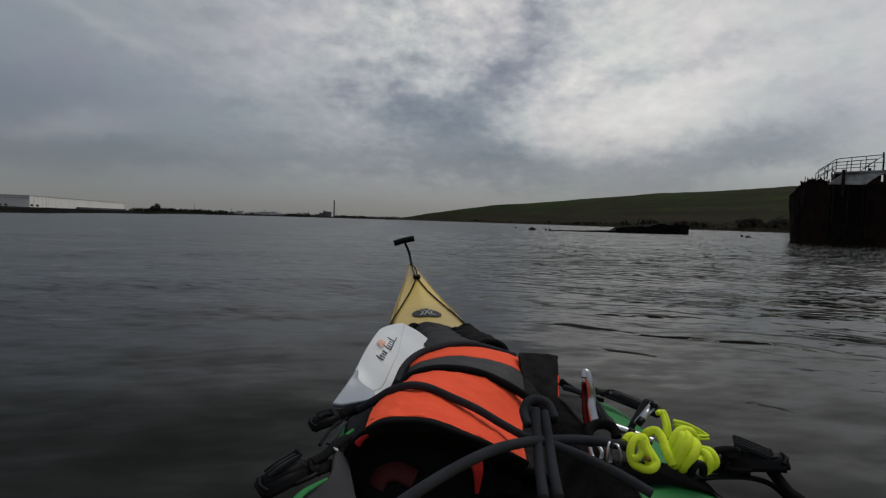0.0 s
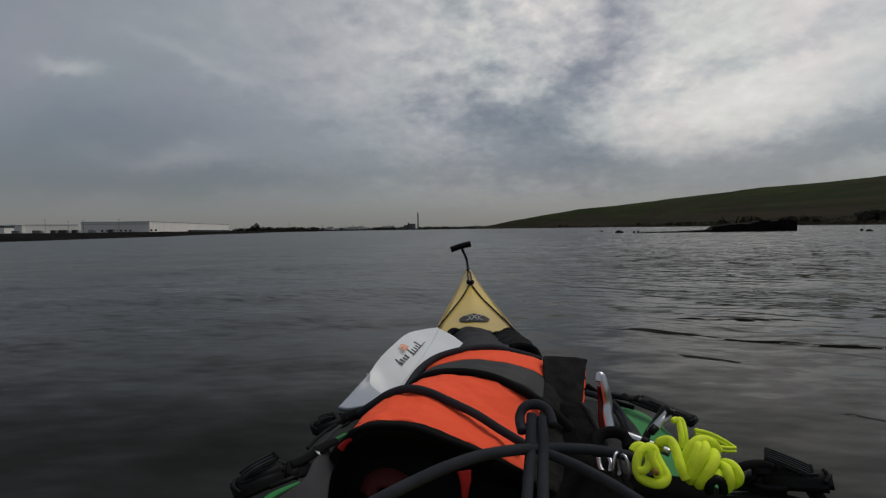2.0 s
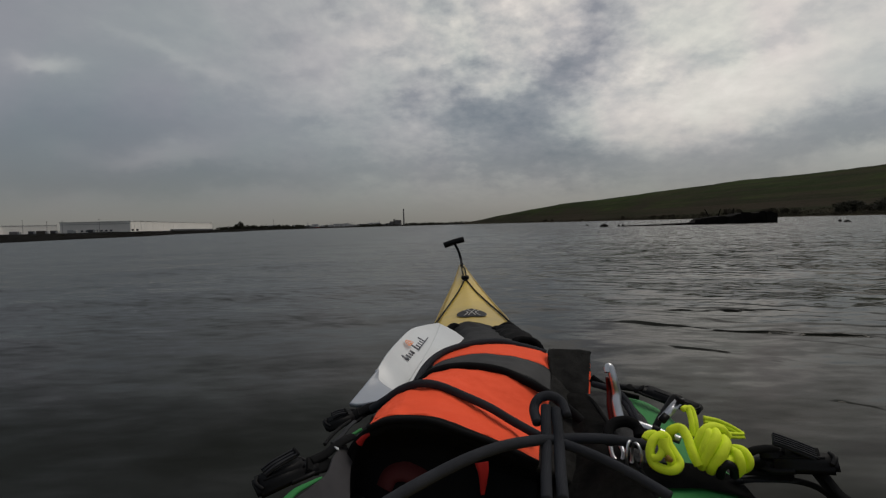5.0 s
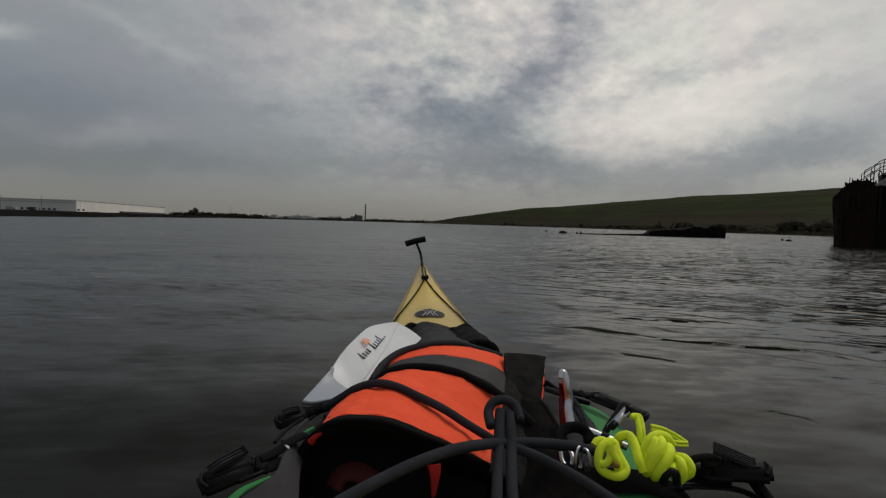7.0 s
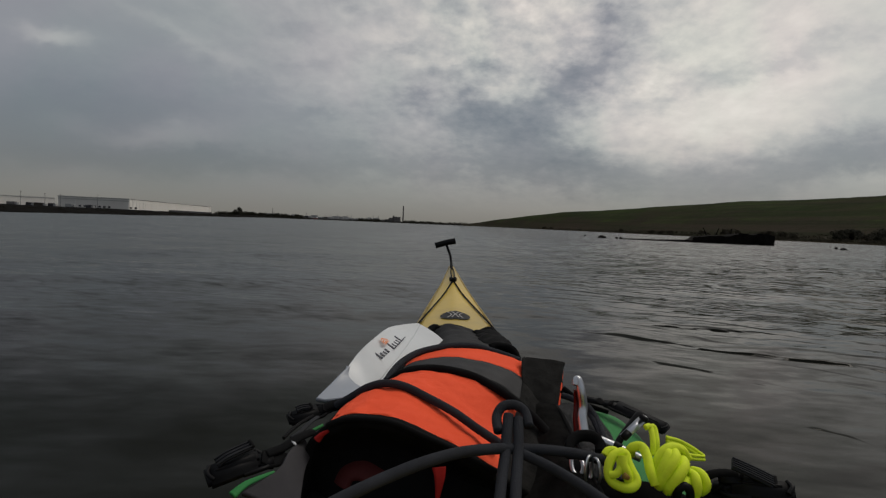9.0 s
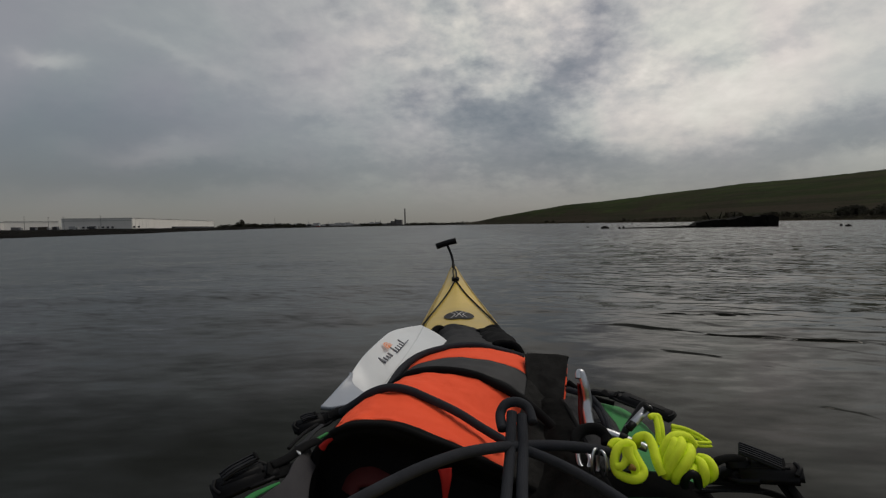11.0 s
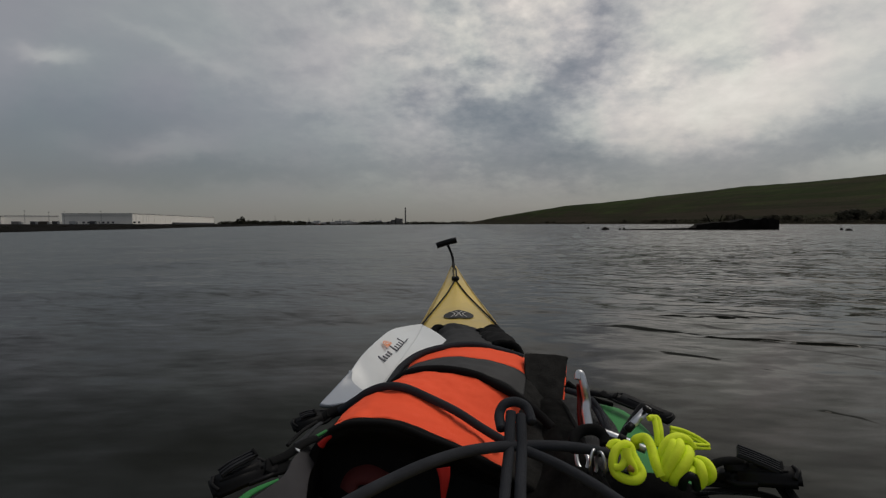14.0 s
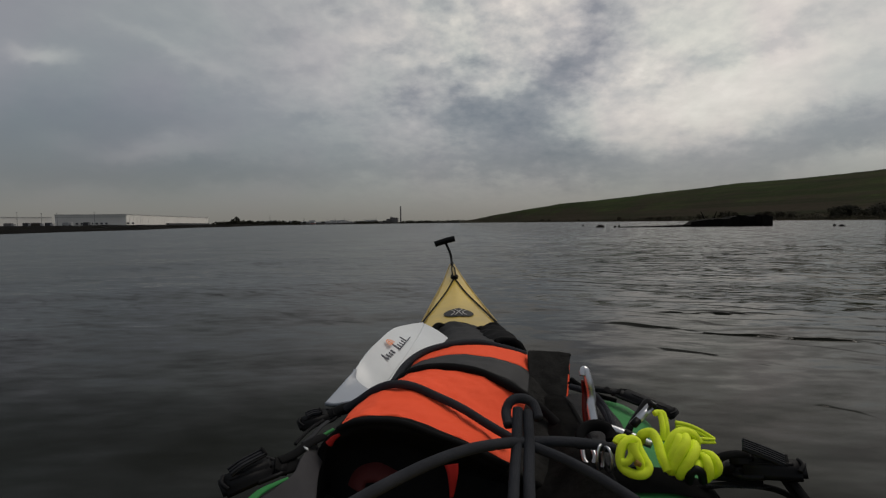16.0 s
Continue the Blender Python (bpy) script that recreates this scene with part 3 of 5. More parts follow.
def mound_point(az, v):
    """A point of the mound: v 0 at the water's edge, 1 on the crest, up to 1.6 behind it."""
    foot, crest, h = table(MOUND, az)
    r = foot + (crest - foot) * v
    a = radians(az)
    x, y = r * math.sin(a), r * math.cos(a)
    if v < 0.06:
        z = -0.6 + v / 0.06 * 1.5
    else:
        u = min(1.0, (v - 0.06) / 0.94)
        z = 0.9 + (h - 0.9) * (0.18 * u + 0.82 * (u * u * (3 - 2 * u)))
        if v > 1:
            z = h - (v - 1) * h * 0.3
    z += (0.06 + 0.025 * h * min(1, max(0, v))) * noise.noise(Vector((x * 0.018, y * 0.018, 2.2))) + (0.3 * noise.noise(Vector((x * 0.11, y * 0.11, 7))) if v > 0.05 else 0)
    return Vector((x, y, z))


def build_mound():
    bm = bmesh.new()
    vs = (-0.03, 0.02, 0.06, 0.10, 0.16, 0.24, 0.34, 0.45, 0.56, 0.67, 0.78, 0.88, 0.95, 1.0, 1.08, 1.25, 1.6)
    prev = None
    for i in range(260):
        az = 1.2 + 158.8 * (i / 259) ** 1.25
        row = [bm.verts.new(mound_point(az, v)) for v in vs]
        if prev:
            for a, b, c, d in zip(prev, prev[1:], row[1:], row):
                bm.faces.new((a, b, c, d))
        prev = row
    single("ground_mound", bm, "grass", "long grassy capped mound along the river bank", "hill", kind="structure")


build_mound()

# left and far shore: distance of the water's edge and the land's height by bearing
SHORE = [(-170, 700, 5.5), (-120, 300, 3.0), (-75, 62, 1.7), (-50, 62, 1.7), (-40, 72, 1.7), (-30, 110, 1.7), (-22, 260, 1.7), (-16, 1000, 4), (-10, 1900, 5), (-5, 1700, 5), (0, 1350, 4), (3, 1180, 4)]


def build_quay():
    bm = bmesh.new()
    prev = None
    for i in range(300):
        az = -170 + 173 * i / 299
        d, h = table(SHORE, az)
        a = radians(az)
        row = []
        for dr, k in ((-8, -0.2), (0, 0.14), (5, 0.26), (14, 0.34), (60, 0.42), (190, 0.80), (250, 0.97), (700, 1.0)):
            r = d * (1 + 0.012 * noise.noise(Vector((az * 0.8, 1, 1)))) + dr
            x, y = r * math.sin(a), r * math.cos(a)
            z = h * k + (0.25 * noise.noise(Vector((x * 0.06, y * 0.06, 4))) if k > 0.3 else 0)
            row.append(bm.verts.new((x, y, z)))
        if prev:
            for p, q, r_, t_ in zip(prev, prev[1:], row[1:], row):
                bm.faces.new((p, q, r_, t_))
        prev = row
    single("ground_quay", bm, "mud", "low dark quay shore with scrub along the water", "shore", kind="structure")


build_quay()


def building(name, a, b, depth, h, mat, label, base=2.0, roof="roof", rim_h=0.5, flip=False):
    """A box-shaped hall between two plan corners a, b, running back by depth."""
    A, B = Vector((a[0], a[1], 0)), Vector((b[0], b[1], 0))
    t = (B - A).normalized()
    back = Vector((-t.y, t.x, 0))
    if (back.y < 0) != flip:
        back = -back
    ob = thing(name, (*((A + B) / 2).xy, base), label, "building")
    bm = bmesh.new()
    q = [A, B, B + back * depth, A + back * depth]
    lo = [bm.verts.new((p.x, p.y, base - 1.5)) for p in q]
    hi = [bm.verts.new((p.x, p.y, base + h)) for p in q]
    for i in range(4):
        bm.faces.new((lo[i], lo[(i + 1) % 4], hi[(i + 1) % 4], hi[i]))
    bm.faces.new(hi)
    part("wall", bm, mat, ob, smooth=False)
    rim = box(((B - A).length + 0.6, depth + 0.6, rim_h), Matrix.Translation((A + B) / 2 + back * depth / 2 + Vector((0, 0, base + h + rim_h / 2)))
              @ Matrix.Rotation(math.atan2(t.y, t.x), 4, "Z"))
    part("roof", rim, roof, ob, smooth=False)
    return ob, A, B, t, -back


QUAY = 1.6   # height of the quay ground
wh, A, B, t, out = building("warehouse", P(-616, 430), P(-489, 450), 60, 8.9, "wall_grey", "long pale grey warehouse hall with a row of dark dock doors", QUAY, rim_h=0.9)
turn = Matrix.Rotation(math.atan2(t.y, t.x), 4, "Z")
for i in range(10):
    if i == 7:
        continue
    c = A + t * (15 + i * 3.5 + (9 if i > 7 else 0)) + out * 0.1
    part("dock_door", box((1.7, 0.3, 1.5), Matrix.Translation((c.x, c.y, QUAY + 2.0)) @ turn, 0.05), "dockdoor", wh, smooth=False)
for i in range(24):
    c = A + t * (1.5 + i * 2.6) + out * 0.12
    part("cladding_rib", box((0.14, 0.12, 8.8), Matrix.Translation((c.x, c.y, QUAY + 4.4)) @ turn), "wall_grey", wh, smooth=False)
part("gutter_band", box(((B - A).length, 0.3, 0.7), Matrix.Translation((A + B) / 2 + out * 0.15 + Vector((0, 0, QUAY + 7.6))) @ turn), "roof", wh, "grey gutter band", smooth=False)
wh2, A, B, t, out = building("warehouse", P(-488, 452), P(-342, 700), 24, 9.6, "wall_white", "long white warehouse hall beside the quay", QUAY, flip=True)
turn = Matrix.Rotation(math.atan2(t.y, t.x), 4, "Z")
for i in range(18):
    c = A + t * (6 + i * 14) + out * 0.12
    part("cladding_rib", box((0.22, 0.10, 9.4), Matrix.Translation((c.x, c.y, QUAY + 4.7)) @ turn), "wall_white", wh2, smooth=False)
# plain dark box for the low dark row before the hall
c = A + t * 170 + out * 1.5
part("dark_strip", box((150, 3, 1.8), Matrix.Translation((c.x, c.y, 3.0)) @ turn), "dockdoor", wh2, "low dark strip before the white hall", smooth=False)
building("warehouse", P(-740, 440), P(-622, 480), 40, 8.2, "wall_white", "low white warehouse hall behind parked trucks", QUAY)
building("warehouse", P(-900, 420), P(-728, 440), 40, 7.6, "wall_grey", "low grey warehouse hall behind parked trucks", QUAY)
building("shed", P(-790, 400), P(-762, 402), 12, 5.6, "wall_white", "small white shed with a dark flat roof", QUAY, "dockdoor", 1.2)


def truck(off, y, length, mat):
    x, y = P(off, y)
    ob = thing("truck", (x, y, QUAY - 0.1), "small parked truck with a plain box body", "truck", "trucks on the quay")
    part("cargo_box", box((length, 2.4, 2.3), Matrix.Translation((x, y, QUAY + 1.8)), 0.06), mat, ob, smooth=False)
    part("cab", box((1.9, 2.3, 2.0), Matrix.Translation((x + length / 2 + 1.1, y, QUAY + 1.4)), 0.2), "haze", ob, smooth=False)
    for dx in (-length * 0.35, -length * 0.15, length / 2 + 1.0):
        part("wheel", tube([(x + dx, y - 1.2, QUAY + 0.4), (x + dx, y + 1.2, QUAY + 0.4)], 0.5, 12, n=2), "dockdoor", ob)


for off, y, ln, mat in ((-700, 405, 6, "stack"), (-668, 407, 4, "dockdoor"), (-650, 405, 7, "bark"), (-628, 409, 4, "dockdoor"), (-596, 412, 5, "haze"),
                        (-740, 402, 5, "stack"), (-560, 418, 4, "dockdoor")):
    truck(off, y, ln, mat)
for off, y, h in ((-684, 400, 11), (-640, 405, 10), (-545, 420, 11), (-612, 398, 10), (-232, 900, 15)):
    x, y = P(off, y)
    pole = thing("lamp_post", (x, y, QUAY), "tall thin lamp post on the quay", "lamp post", "lamp posts on the quay")
    part("pole", tube([(x, y, 1), (x, y, QUAY + h / 2), (x, y, QUAY + h)], (0.16 * y / 400, 0.10 * y / 400), 6), "stack", pole)
    part("lamp_head", box((1.2, 0.4, 0.25), Matrix.Translation((x, y, QUAY + h))), "stack", pole)

# power station with its chimney
plant = thing("power_station", (*P(-14, 1960), 4), "distant dark power station block with a tall slim chimney", "power station")
for off, w, h in ((-27, 18, 9), (-21, 16, 15), (-14, 15, 20), (-8, 12, 19), (-33, 20, 7), (-17, 4, 23)):
    x, y = P(off, 1960)
    part("boiler_house", box((w, 30, h), Matrix.Translation((x, y + 5, 3 + h / 2))), "stack", plant, smooth=False)
x, y = P(0, 1960)
part("chimney", tube([(x, y, 2), (x, y, 30), (x, y, 64)], (2.9, 2.1), 12), "stack", plant, "tall slim brick chimney")

# the far end of the river: hazy sheds, tanks, cranes
bm = bmesh.new()
rng = random.Random(5)
for i in range(130):
    off = rng.uniform(-250, -40)
    x, y = P(off, 2150 + rng.random() * 300)
    w, h = rng.uniform(6, 34), rng.choice((4, 5, 6, 7, 8, 10, 15))
    box((w, 12, h), Matrix.Translation((x, y, 3 + h / 2)), bm=bm)
    if i % 9 == 0:
        box((1.2, 1.2, rng.uniform(14, 30)), Matrix.Translation((x + 5, y, 14)), bm=bm)
single("far_sheds", bm, "haze", "hazy row of low harbour sheds and masts far off", "buildings", kind="stuff", smooth=False)
bm = bmesh.new()
for i in range(46):
    x, y = P(rng.uniform(-235, -55), 2120)
    box((rng.uniform(5, 16), 8, rng.uniform(5, 12)), Matrix.Translation((x, y, 8)), bm=bm)
single("far_tanks", bm, "pale", "pale tanks and containers on the far harbour shore", "tanks", kind="stuff", smooth=False)
x, y = P(-156, 1290)
boat = thing("red_vessel", (x, y, 0), "small red vessel moored at the far shore", "boat")
hull = loft([[(x + a, y - w, -0.5), (x + a, y - w, 3.2), (x + a, y + w, 3.2), (x + a, y + w, -0.5)] for a, w in ((-6, 1), (-5, 1.7), (4, 1.7), (6.5, 0.3))])
part("hull", hull, "farred", boat, smooth=False)
part("cabin", box((3, 2.4, 2), Matrix.Translation((x - 2.5, y, 4.1)), 0.1), "pale", boat, smooth=False)


# ---------------------------------------------------------------- trees and scrub
def foliage(bm, centre, w, h, count, rng, leaf):
    """Leaf clumps: small bent faces in an uneven, gappy crown."""
    lobes = [(Vector((rng.uniform(-0.6, 0.6) * w, rng.uniform(-0.5, 0.5) * w, rng.uniform(0.05, 0.75) * h)), rng.uniform(0.25, 0.5)) for _ in range(7)]
    for _ in range(count):
        c, s = rng.choice(lobes)
        d = Vector((rng.gauss(0, 1), rng.gauss(0, 1), rng.gauss(0, 1))).normalized() * rng.uniform(0.5, 1.0)
        p = Vector(centre) + c + Vector((d.x * w * s, d.y * w * s, d.z * h * s * 0.8))
        if p.z < centre[2] - 0.2:
            continue
        a = Vector((rng.gauss(0, 1), rng.gauss(0, 1), rng.gauss(0, 1))).normalized() * leaf
        b = a.orthogonal().normalized() * leaf * rng.uniform(0.5, 1.0)
        bm.faces.new([bm.verts.new(q) for q in (p - a, p + b, p + a, p - b)])


def shrub(x, y, z, w, h, seed, label="dark leafless scrub bush on the river bank", group="bushes on the bank"):
    r = random.Random(seed)
    ob = thing("bush", (x, y, z), label, "bush", group)
    bm = bmesh.new()
    for _ in range(5):
        tip = Vector((x + r.uniform(-0.6, 0.6) * w, y + r.uniform(-0.4, 0.4) * w, z + h * r.uniform(0.6, 1.05)))
        tube([(x, y, z - 0.4), Vector((x, y, z)).lerp(tip, 0.5) + Vector((0, 0, h * 0.1)), tip], (0.05 * h ** 0.7, 0.012 * h), 5, n=5, bm=bm)
    part("limbs", bm, "bark", ob)
    bm = bmesh.new()
    foliage(bm, (x, y, z), w, h, 420 if "far" in group else 620, r, (0.17 if "far" in group else 0.11) * h ** 0.8)
    part("crown", bm, "leaf" if "thicket" in group or "far" in group else "reed", ob, smooth=False)


rng = random.Random(11)
for i in range(24):
    az = 9 + 36 * rng.random() ** 0.85
    v = rng.choice((0.05, 0.07, 0.08, 0.10, 0.13))
    p = mound_point(az, v)
    s = rng.uniform(0.5, 1.1)
    shrub(p.x, p.y, p.z, 2.8 * s, 2.3 * s, 100 + i)
for i in range(6):   # a denser thicket at the foot of the slope
    p = mound_point(36 + rng.random() * 5, 0.06 + 0.05 * rng.random())
    shrub(p.x, p.y, p.z, 3.4, 3.2, 300 + i, "dense dark green thicket at the foot of the mound", "thicket")
for off, y, w, h in ((-295, 640, 8, 10), (-280, 650, 6, 6), (-268, 700, 6, 6.5), (-252, 720, 6, 7), (-240, 760, 5, 6), (-226, 800, 7, 7), (-212, 860, 6, 7), (-310, 600, 4, 4), (-322, 560, 3, 3.2)):
    x, y = P(off, y)
    shrub(x, y, 1.0, w * 0.95, h * 0.95, int(off), "dark round tree on the low far shore", "trees on the far shore")
bm = bmesh.new()
for i in range(330):
    off = rng.choice((rng.uniform(-80, -40), rng.uniform(0, 130), rng.uniform(0, 130), rng.uniform(-335, -180), rng.uniform(-335, -180)))
    y = 1500 + 300 * rng.random() if off > -100 else 780 + 200 * rng.random()
    x, y = P(off, y)
    h = rng.uniform(3.5, 9) * y / (1700 if off > -100 else 1050)
    foliage(bm, (x, y, 2 if off > -100 else 0.8), h * 1.2, h, 80, rng, h * 0.13)
single("far_trees", bm, "leaf", "dark low line of trees along the far shore", "trees", kind="stuff", smooth=False)
bm = bmesh.new()
for i in range(420):
    az = rng.uniform(-58, -18)
    d, h = table(SHORE, az)
    r = d + rng.uniform(6, 16)
    s = rng.uniform(0.5, 1.3) * d / 420
    foliage(bm, (r * math.sin(radians(az)), r * math.cos(radians(az)), h * 0.26), s * 1.6, s * 0.8, 14, rng, s * 0.3)
single("shore_scrub", bm, "leaf", "low dark scrub along the quay shore", "scrub", kind="stuff", smooth=False)
bm = bmesh.new()
for i in range(1100):
    az = 5 + 45 * rng.random()
    p = mound_point(az, 0.045 + 0.11 * rng.random() ** 1.5)
    s = rng.uniform(0.3, 1.0)
    foliage(bm, p, s * 1.4, s, 9, rng, s * 0.28)
single("bank_scrub", bm, "reed", "low brown scrub and reeds along the mound's foot", "scrub", kind="stuff", smooth=False)
bm = bmesh.new()
for i in range(900):
    p = mound_point(4 + 44 * rng.random(), 0.030 + 0.016 * rng.random())
    s = rng.uniform(0.35, 0.75)
    foliage(bm, p, s * 2.0, s, 10, rng, s * 0.30)
single("waterline_scrub", bm, "reed", "brown tangled scrub along the mound's waterline", "scrub", kind="stuff", smooth=False)


# pale tanks on the slope behind the wreck
p = mound_point(45.2, 0.17)
rack = thing("tank_group", (p.x, p.y, p.z), "small group of pale tanks on the grassy slope", "tanks")
for i in range(5):
    c = p + Vector((math.cos(radians(45)), -math.sin(radians(45)), 0)) * (i - 2) * 0.95
    part("tank", tube([c + Vector((0, 0, -0.3)), c + Vector((0, 0, 0.7)), c + Vector((0, 0, 1.15 + 0.12 * (i % 2)))], 0.42, 10), "deckwhite", rack)


# ---------------------------------------------------------------- wreck
def build_wreck():
    X, Y = P(854, 28.2)
    ob = thing("shipwreck", (X, Y, 0), "rusted abandoned ship hull with a small wheelhouse and railings", "wreck")

    ob.rotation_euler = (0, 0, radians(-38))   # its long side lies across the line of sight
    ob.scale = (0.72, 0.55, 0.98)

    def V(x, y, z):
        return (X + x, Y + y, z)

    prof = lambda u: table([(0, 2.72), (0.05, 2.95), (0.14, 3.45), (0.2, 3.55), (0.32, 3.55), (0.39, 3.40), (0.44, 3.2), (1.0, 3.25)], u)[0]
    half = lambda u: table([(0, 0.25), (0.05, 0.75), (0.12, 1.3), (0.22, 1.85), (0.36, 2.15), (1.0, 2.2)], u)[0]

    core = []
    for i in range(25):
        u = i / 24
        x, z, w = 6.2 * u, prof(u) - 0.05, half(u)
        rake = 0.35 * (1 - min(1, u * 4))
        core.append([V(x + rake, -w * 0.93, -1.2), V(x + rake * 0.4, -w * 0.98, 1.2), V(x, -w, z * 0.8), V(x, -w * 0.97, z), V(x, w, z), V(x + rake, w, -1.2)])
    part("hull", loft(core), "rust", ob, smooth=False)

    def skin(u0, u1, name, mat, n=16):
        """Dented plating a little outside the hull."""
        bm = bmesh.new()
        g = []
        for j in range(11):
            v, row = j / 10, []
            for i in range(n):
                u = u0 + (u1 - u0) * i / (n - 1)
                rake = 0.35 * (1 - min(1, u * 4)) * (1 - v)
                d = 0.06 * noise.noise(Vector((u * 9, v * 3.0, 3))) + 0.03 * math.sin(u * 60)
                row.append(bm.verts.new(V(6.2 * u + rake, -half(u) * (0.94 + 0.06 * v) - 0.05 + d, -0.8 + (prof(u) + 0.75) * v)))
            g.append(row)
        for a, b in zip(g, g[1:]):
            for i in range(n - 1):
                bm.faces.new((a[i], a[i + 1], b[i + 1], b[i]))
        bmesh.ops.solidify(bm, geom=bm.faces[:], thickness=0.05)
        part(name, bm, mat, ob, smooth=False)

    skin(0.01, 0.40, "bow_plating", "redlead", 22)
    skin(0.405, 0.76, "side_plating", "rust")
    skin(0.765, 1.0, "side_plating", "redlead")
    for u in (0.10, 0.25, 0.40, 0.58, 0.765, 0.9, 0.995):
        part("frame_rib", box((0.08, 0.12, 3.0), Matrix.Translation(V(6.2 * u, -half(u) - 0.08, 1.75)), 0.02), "rust", ob, smooth=False)
    rng = random.Random(21)
    for i in range(22):   # curled plate edges and debris on deck
        u = rng.uniform(0.03, 0.40)
        y = rng.uniform(-half(u), 0.3)
        z = prof(u) - 0.06
        tip = V(6.2 * u + rng.uniform(-0.25, 0.25), y + rng.uniform(-0.1, 0.1), z + rng.uniform(0.06, 0.18))
        part("torn_plate", tube([V(6.2 * u, y, z - 0.1), tip], (rng.uniform(0.08, 0.22), 0.04), 6, n=4, flat=rng.uniform(0.3, 0.8)), "rust", ob, smooth=False)
    # black plate for the shade of an open bay, under the sloping deck edge
    part("bay_back", box((1.75, 0.06, 2.1), Matrix.Translation(V(3.6, -2.20, 2.15)), 0.02), "bay_shade", ob, "black plate painted as the shade in a hull opening", smooth=False)
    for x in (2.70, 4.50):
        part("bay_post", box((0.10, 0.16, 2.2), Matrix.Translation(V(x, -2.24, 2.15)), 0.02), "rust", ob, smooth=False)
    # wheelhouse with openings left clear
    wz0, wz1 = 3.20, 3.84
    for (x0, x1) in ((2.75, 3.5), (4.05, 5.40), (5.62, 5.86)):
        part("wheelhouse_wall", box((x1 - x0, 0.08, wz1 - wz0), Matrix.Translation(V((x0 + x1) / 2, -1.7, (wz0 + wz1) / 2)), 0.01), "redlead", ob, smooth=False)
        part("wheelhouse_wall", box((x1 - x0, 0.08, wz1 - wz0), Matrix.Translation(V((x0 + x1) / 2, 1.6, (wz0 + wz1) / 2)), 0.01), "rust", ob, smooth=False)
    part("wheelhouse_wall", box((3.1, 0.07, 0.2), Matrix.Translation(V(4.3, -1.7, 3.26))), "redlead", ob, smooth=False)
    part("wheelhouse_wall", box((0.08, 3.2, wz1 - wz0), Matrix.Translation(V(2.8, -0.05, (wz0 + wz1) / 2))), "rust", ob, smooth=False)
    part("roof", box((3.3, 3.9, 0.10), Matrix.Translation(V(4.42, -0.05, 3.89)) @ Matrix.Rotation(radians(-1.2), 4, "Y"), 0.03), "deckwhite", ob, "peeling pale wheelhouse roof", smooth=False)
    bm = bmesh.new()   # sloping pale deck edge over the bay
    for dz in (0.0, -0.06):
        bm.faces.new([bm.verts.new(V(x, y, z + dz)) for x, y, z in ((2.35, -2.30, 3.28), (4.55, -2.30, 3.22), (5.3, -1.95, 3.70), (5.86, -1.95, 3.84), (3.3, -1.75, 3.86))])
    top, low = list(bm.faces)
    for a, b, c, d in zip(top.verts, list(top.verts[1:]) + [top.verts[0]], list(low.verts[1:]) + [low.verts[0]], low.verts):
        bm.faces.new((a, b, c, d))
    part("visor", bm, "deckwhite", ob, "peeling pale sloping deck edge", smooth=False)
    posts = ((1.73, 3.45, 4.02), (2.3, 3.4, 4.32), (2.8, 3.5, 4.60), (3.7, 3.85, 4.68), (4.55, 3.9, 4.73), (5.05, 3.9, 4.50))
    for x, z0, z1 in posts:
        for y in (-1.8, 1.7):
            part("rail_post", tube([V(x, y, z0), V(x + 0.02, y, z1)], 0.026, 6, n=3), "rust", ob)
    for y in (-1.8, 1.7):
        part("rail", tube([V(1.73, y, 4.02), V(2.3, y, 4.32), V(2.8, y, 4.60), V(3.7, y, 4.68), V(5.55, y, 4.78)], 0.024, 6), "rust", ob)
        part("rail", tube([V(1.73, y, 3.70), V(2.3, y, 3.98), V(2.8, y, 4.24), V(3.7, y, 4.30), V(5.55, y, 4.38)], 0.02, 6), "rust", ob)
        part("rail", tube([V(4.5, y, 4.05), V(5.05, y, 4.45), V(5.55, y, 4.72)], 0.02, 6), "rust", ob)
    part("mast", tube([V(5.55, -1.8, 3.8), V(5.57, -1.8, 4.4), V(5.54, -1.8, 4.92)], (0.06, 0.05), 8), "wood", ob)
    part("bollard", tube([V(3.25, -2.42, 2.5), V(3.25, -2.42, 3.3), V(3.25, -2.42, 4.0)], 0.11, 8), "rust", ob)
    part("bollard", tube([V(4.8, -1.9, 3.9), V(4.8, -1.9, 4.08)], 0.09, 8, n=3), "rust", ob)
    # lifebuoy-like hoops standing at the rail
    for x in (2.2, 2.65):
        part("hoop", tube([V(x + 0.10 * math.cos(q), -1.75, 3.78 + 0.22 * math.sin(q)) for q in (2 * math.pi * i / 10 for i in range(10))], 0.035, 6, n=24, closed=True), "deckwhite", ob)
    # small landing with a broken rail at the end
    part("landing", box((0.8, 1.4, 0.08), Matrix.Translation(V(6.35, -0.8, 2.30)), 0.02), "rust", ob, smooth=False)
    for x, z in ((6.1, 3.1), (6.55, 3.15), (6.72, 3.0)):
        part("rail_post", tube([V(x, -1.4, 2.3), V(x, -1.4, z)], 0.03, 6, n=3), "rust", ob)
    part("rail", tube([V(6.05, -1.4, 3.12), V(6.4, -1.4, 3.15), V(6.75, -1.4, 2.98)], 0.024, 6), "rust", ob)
    part("locker", box((0.22, 0.3, 0.5), Matrix.Translation(V(6.1, -1.2, 3.0)), 0.03), "rust", ob, smooth=False)
    part("stern_tank", box((1.4, 3.0, 1.9), Matrix.Translation(V(6.7, 0.6, 0.1)), 0.15), "rust", ob, smooth=False)
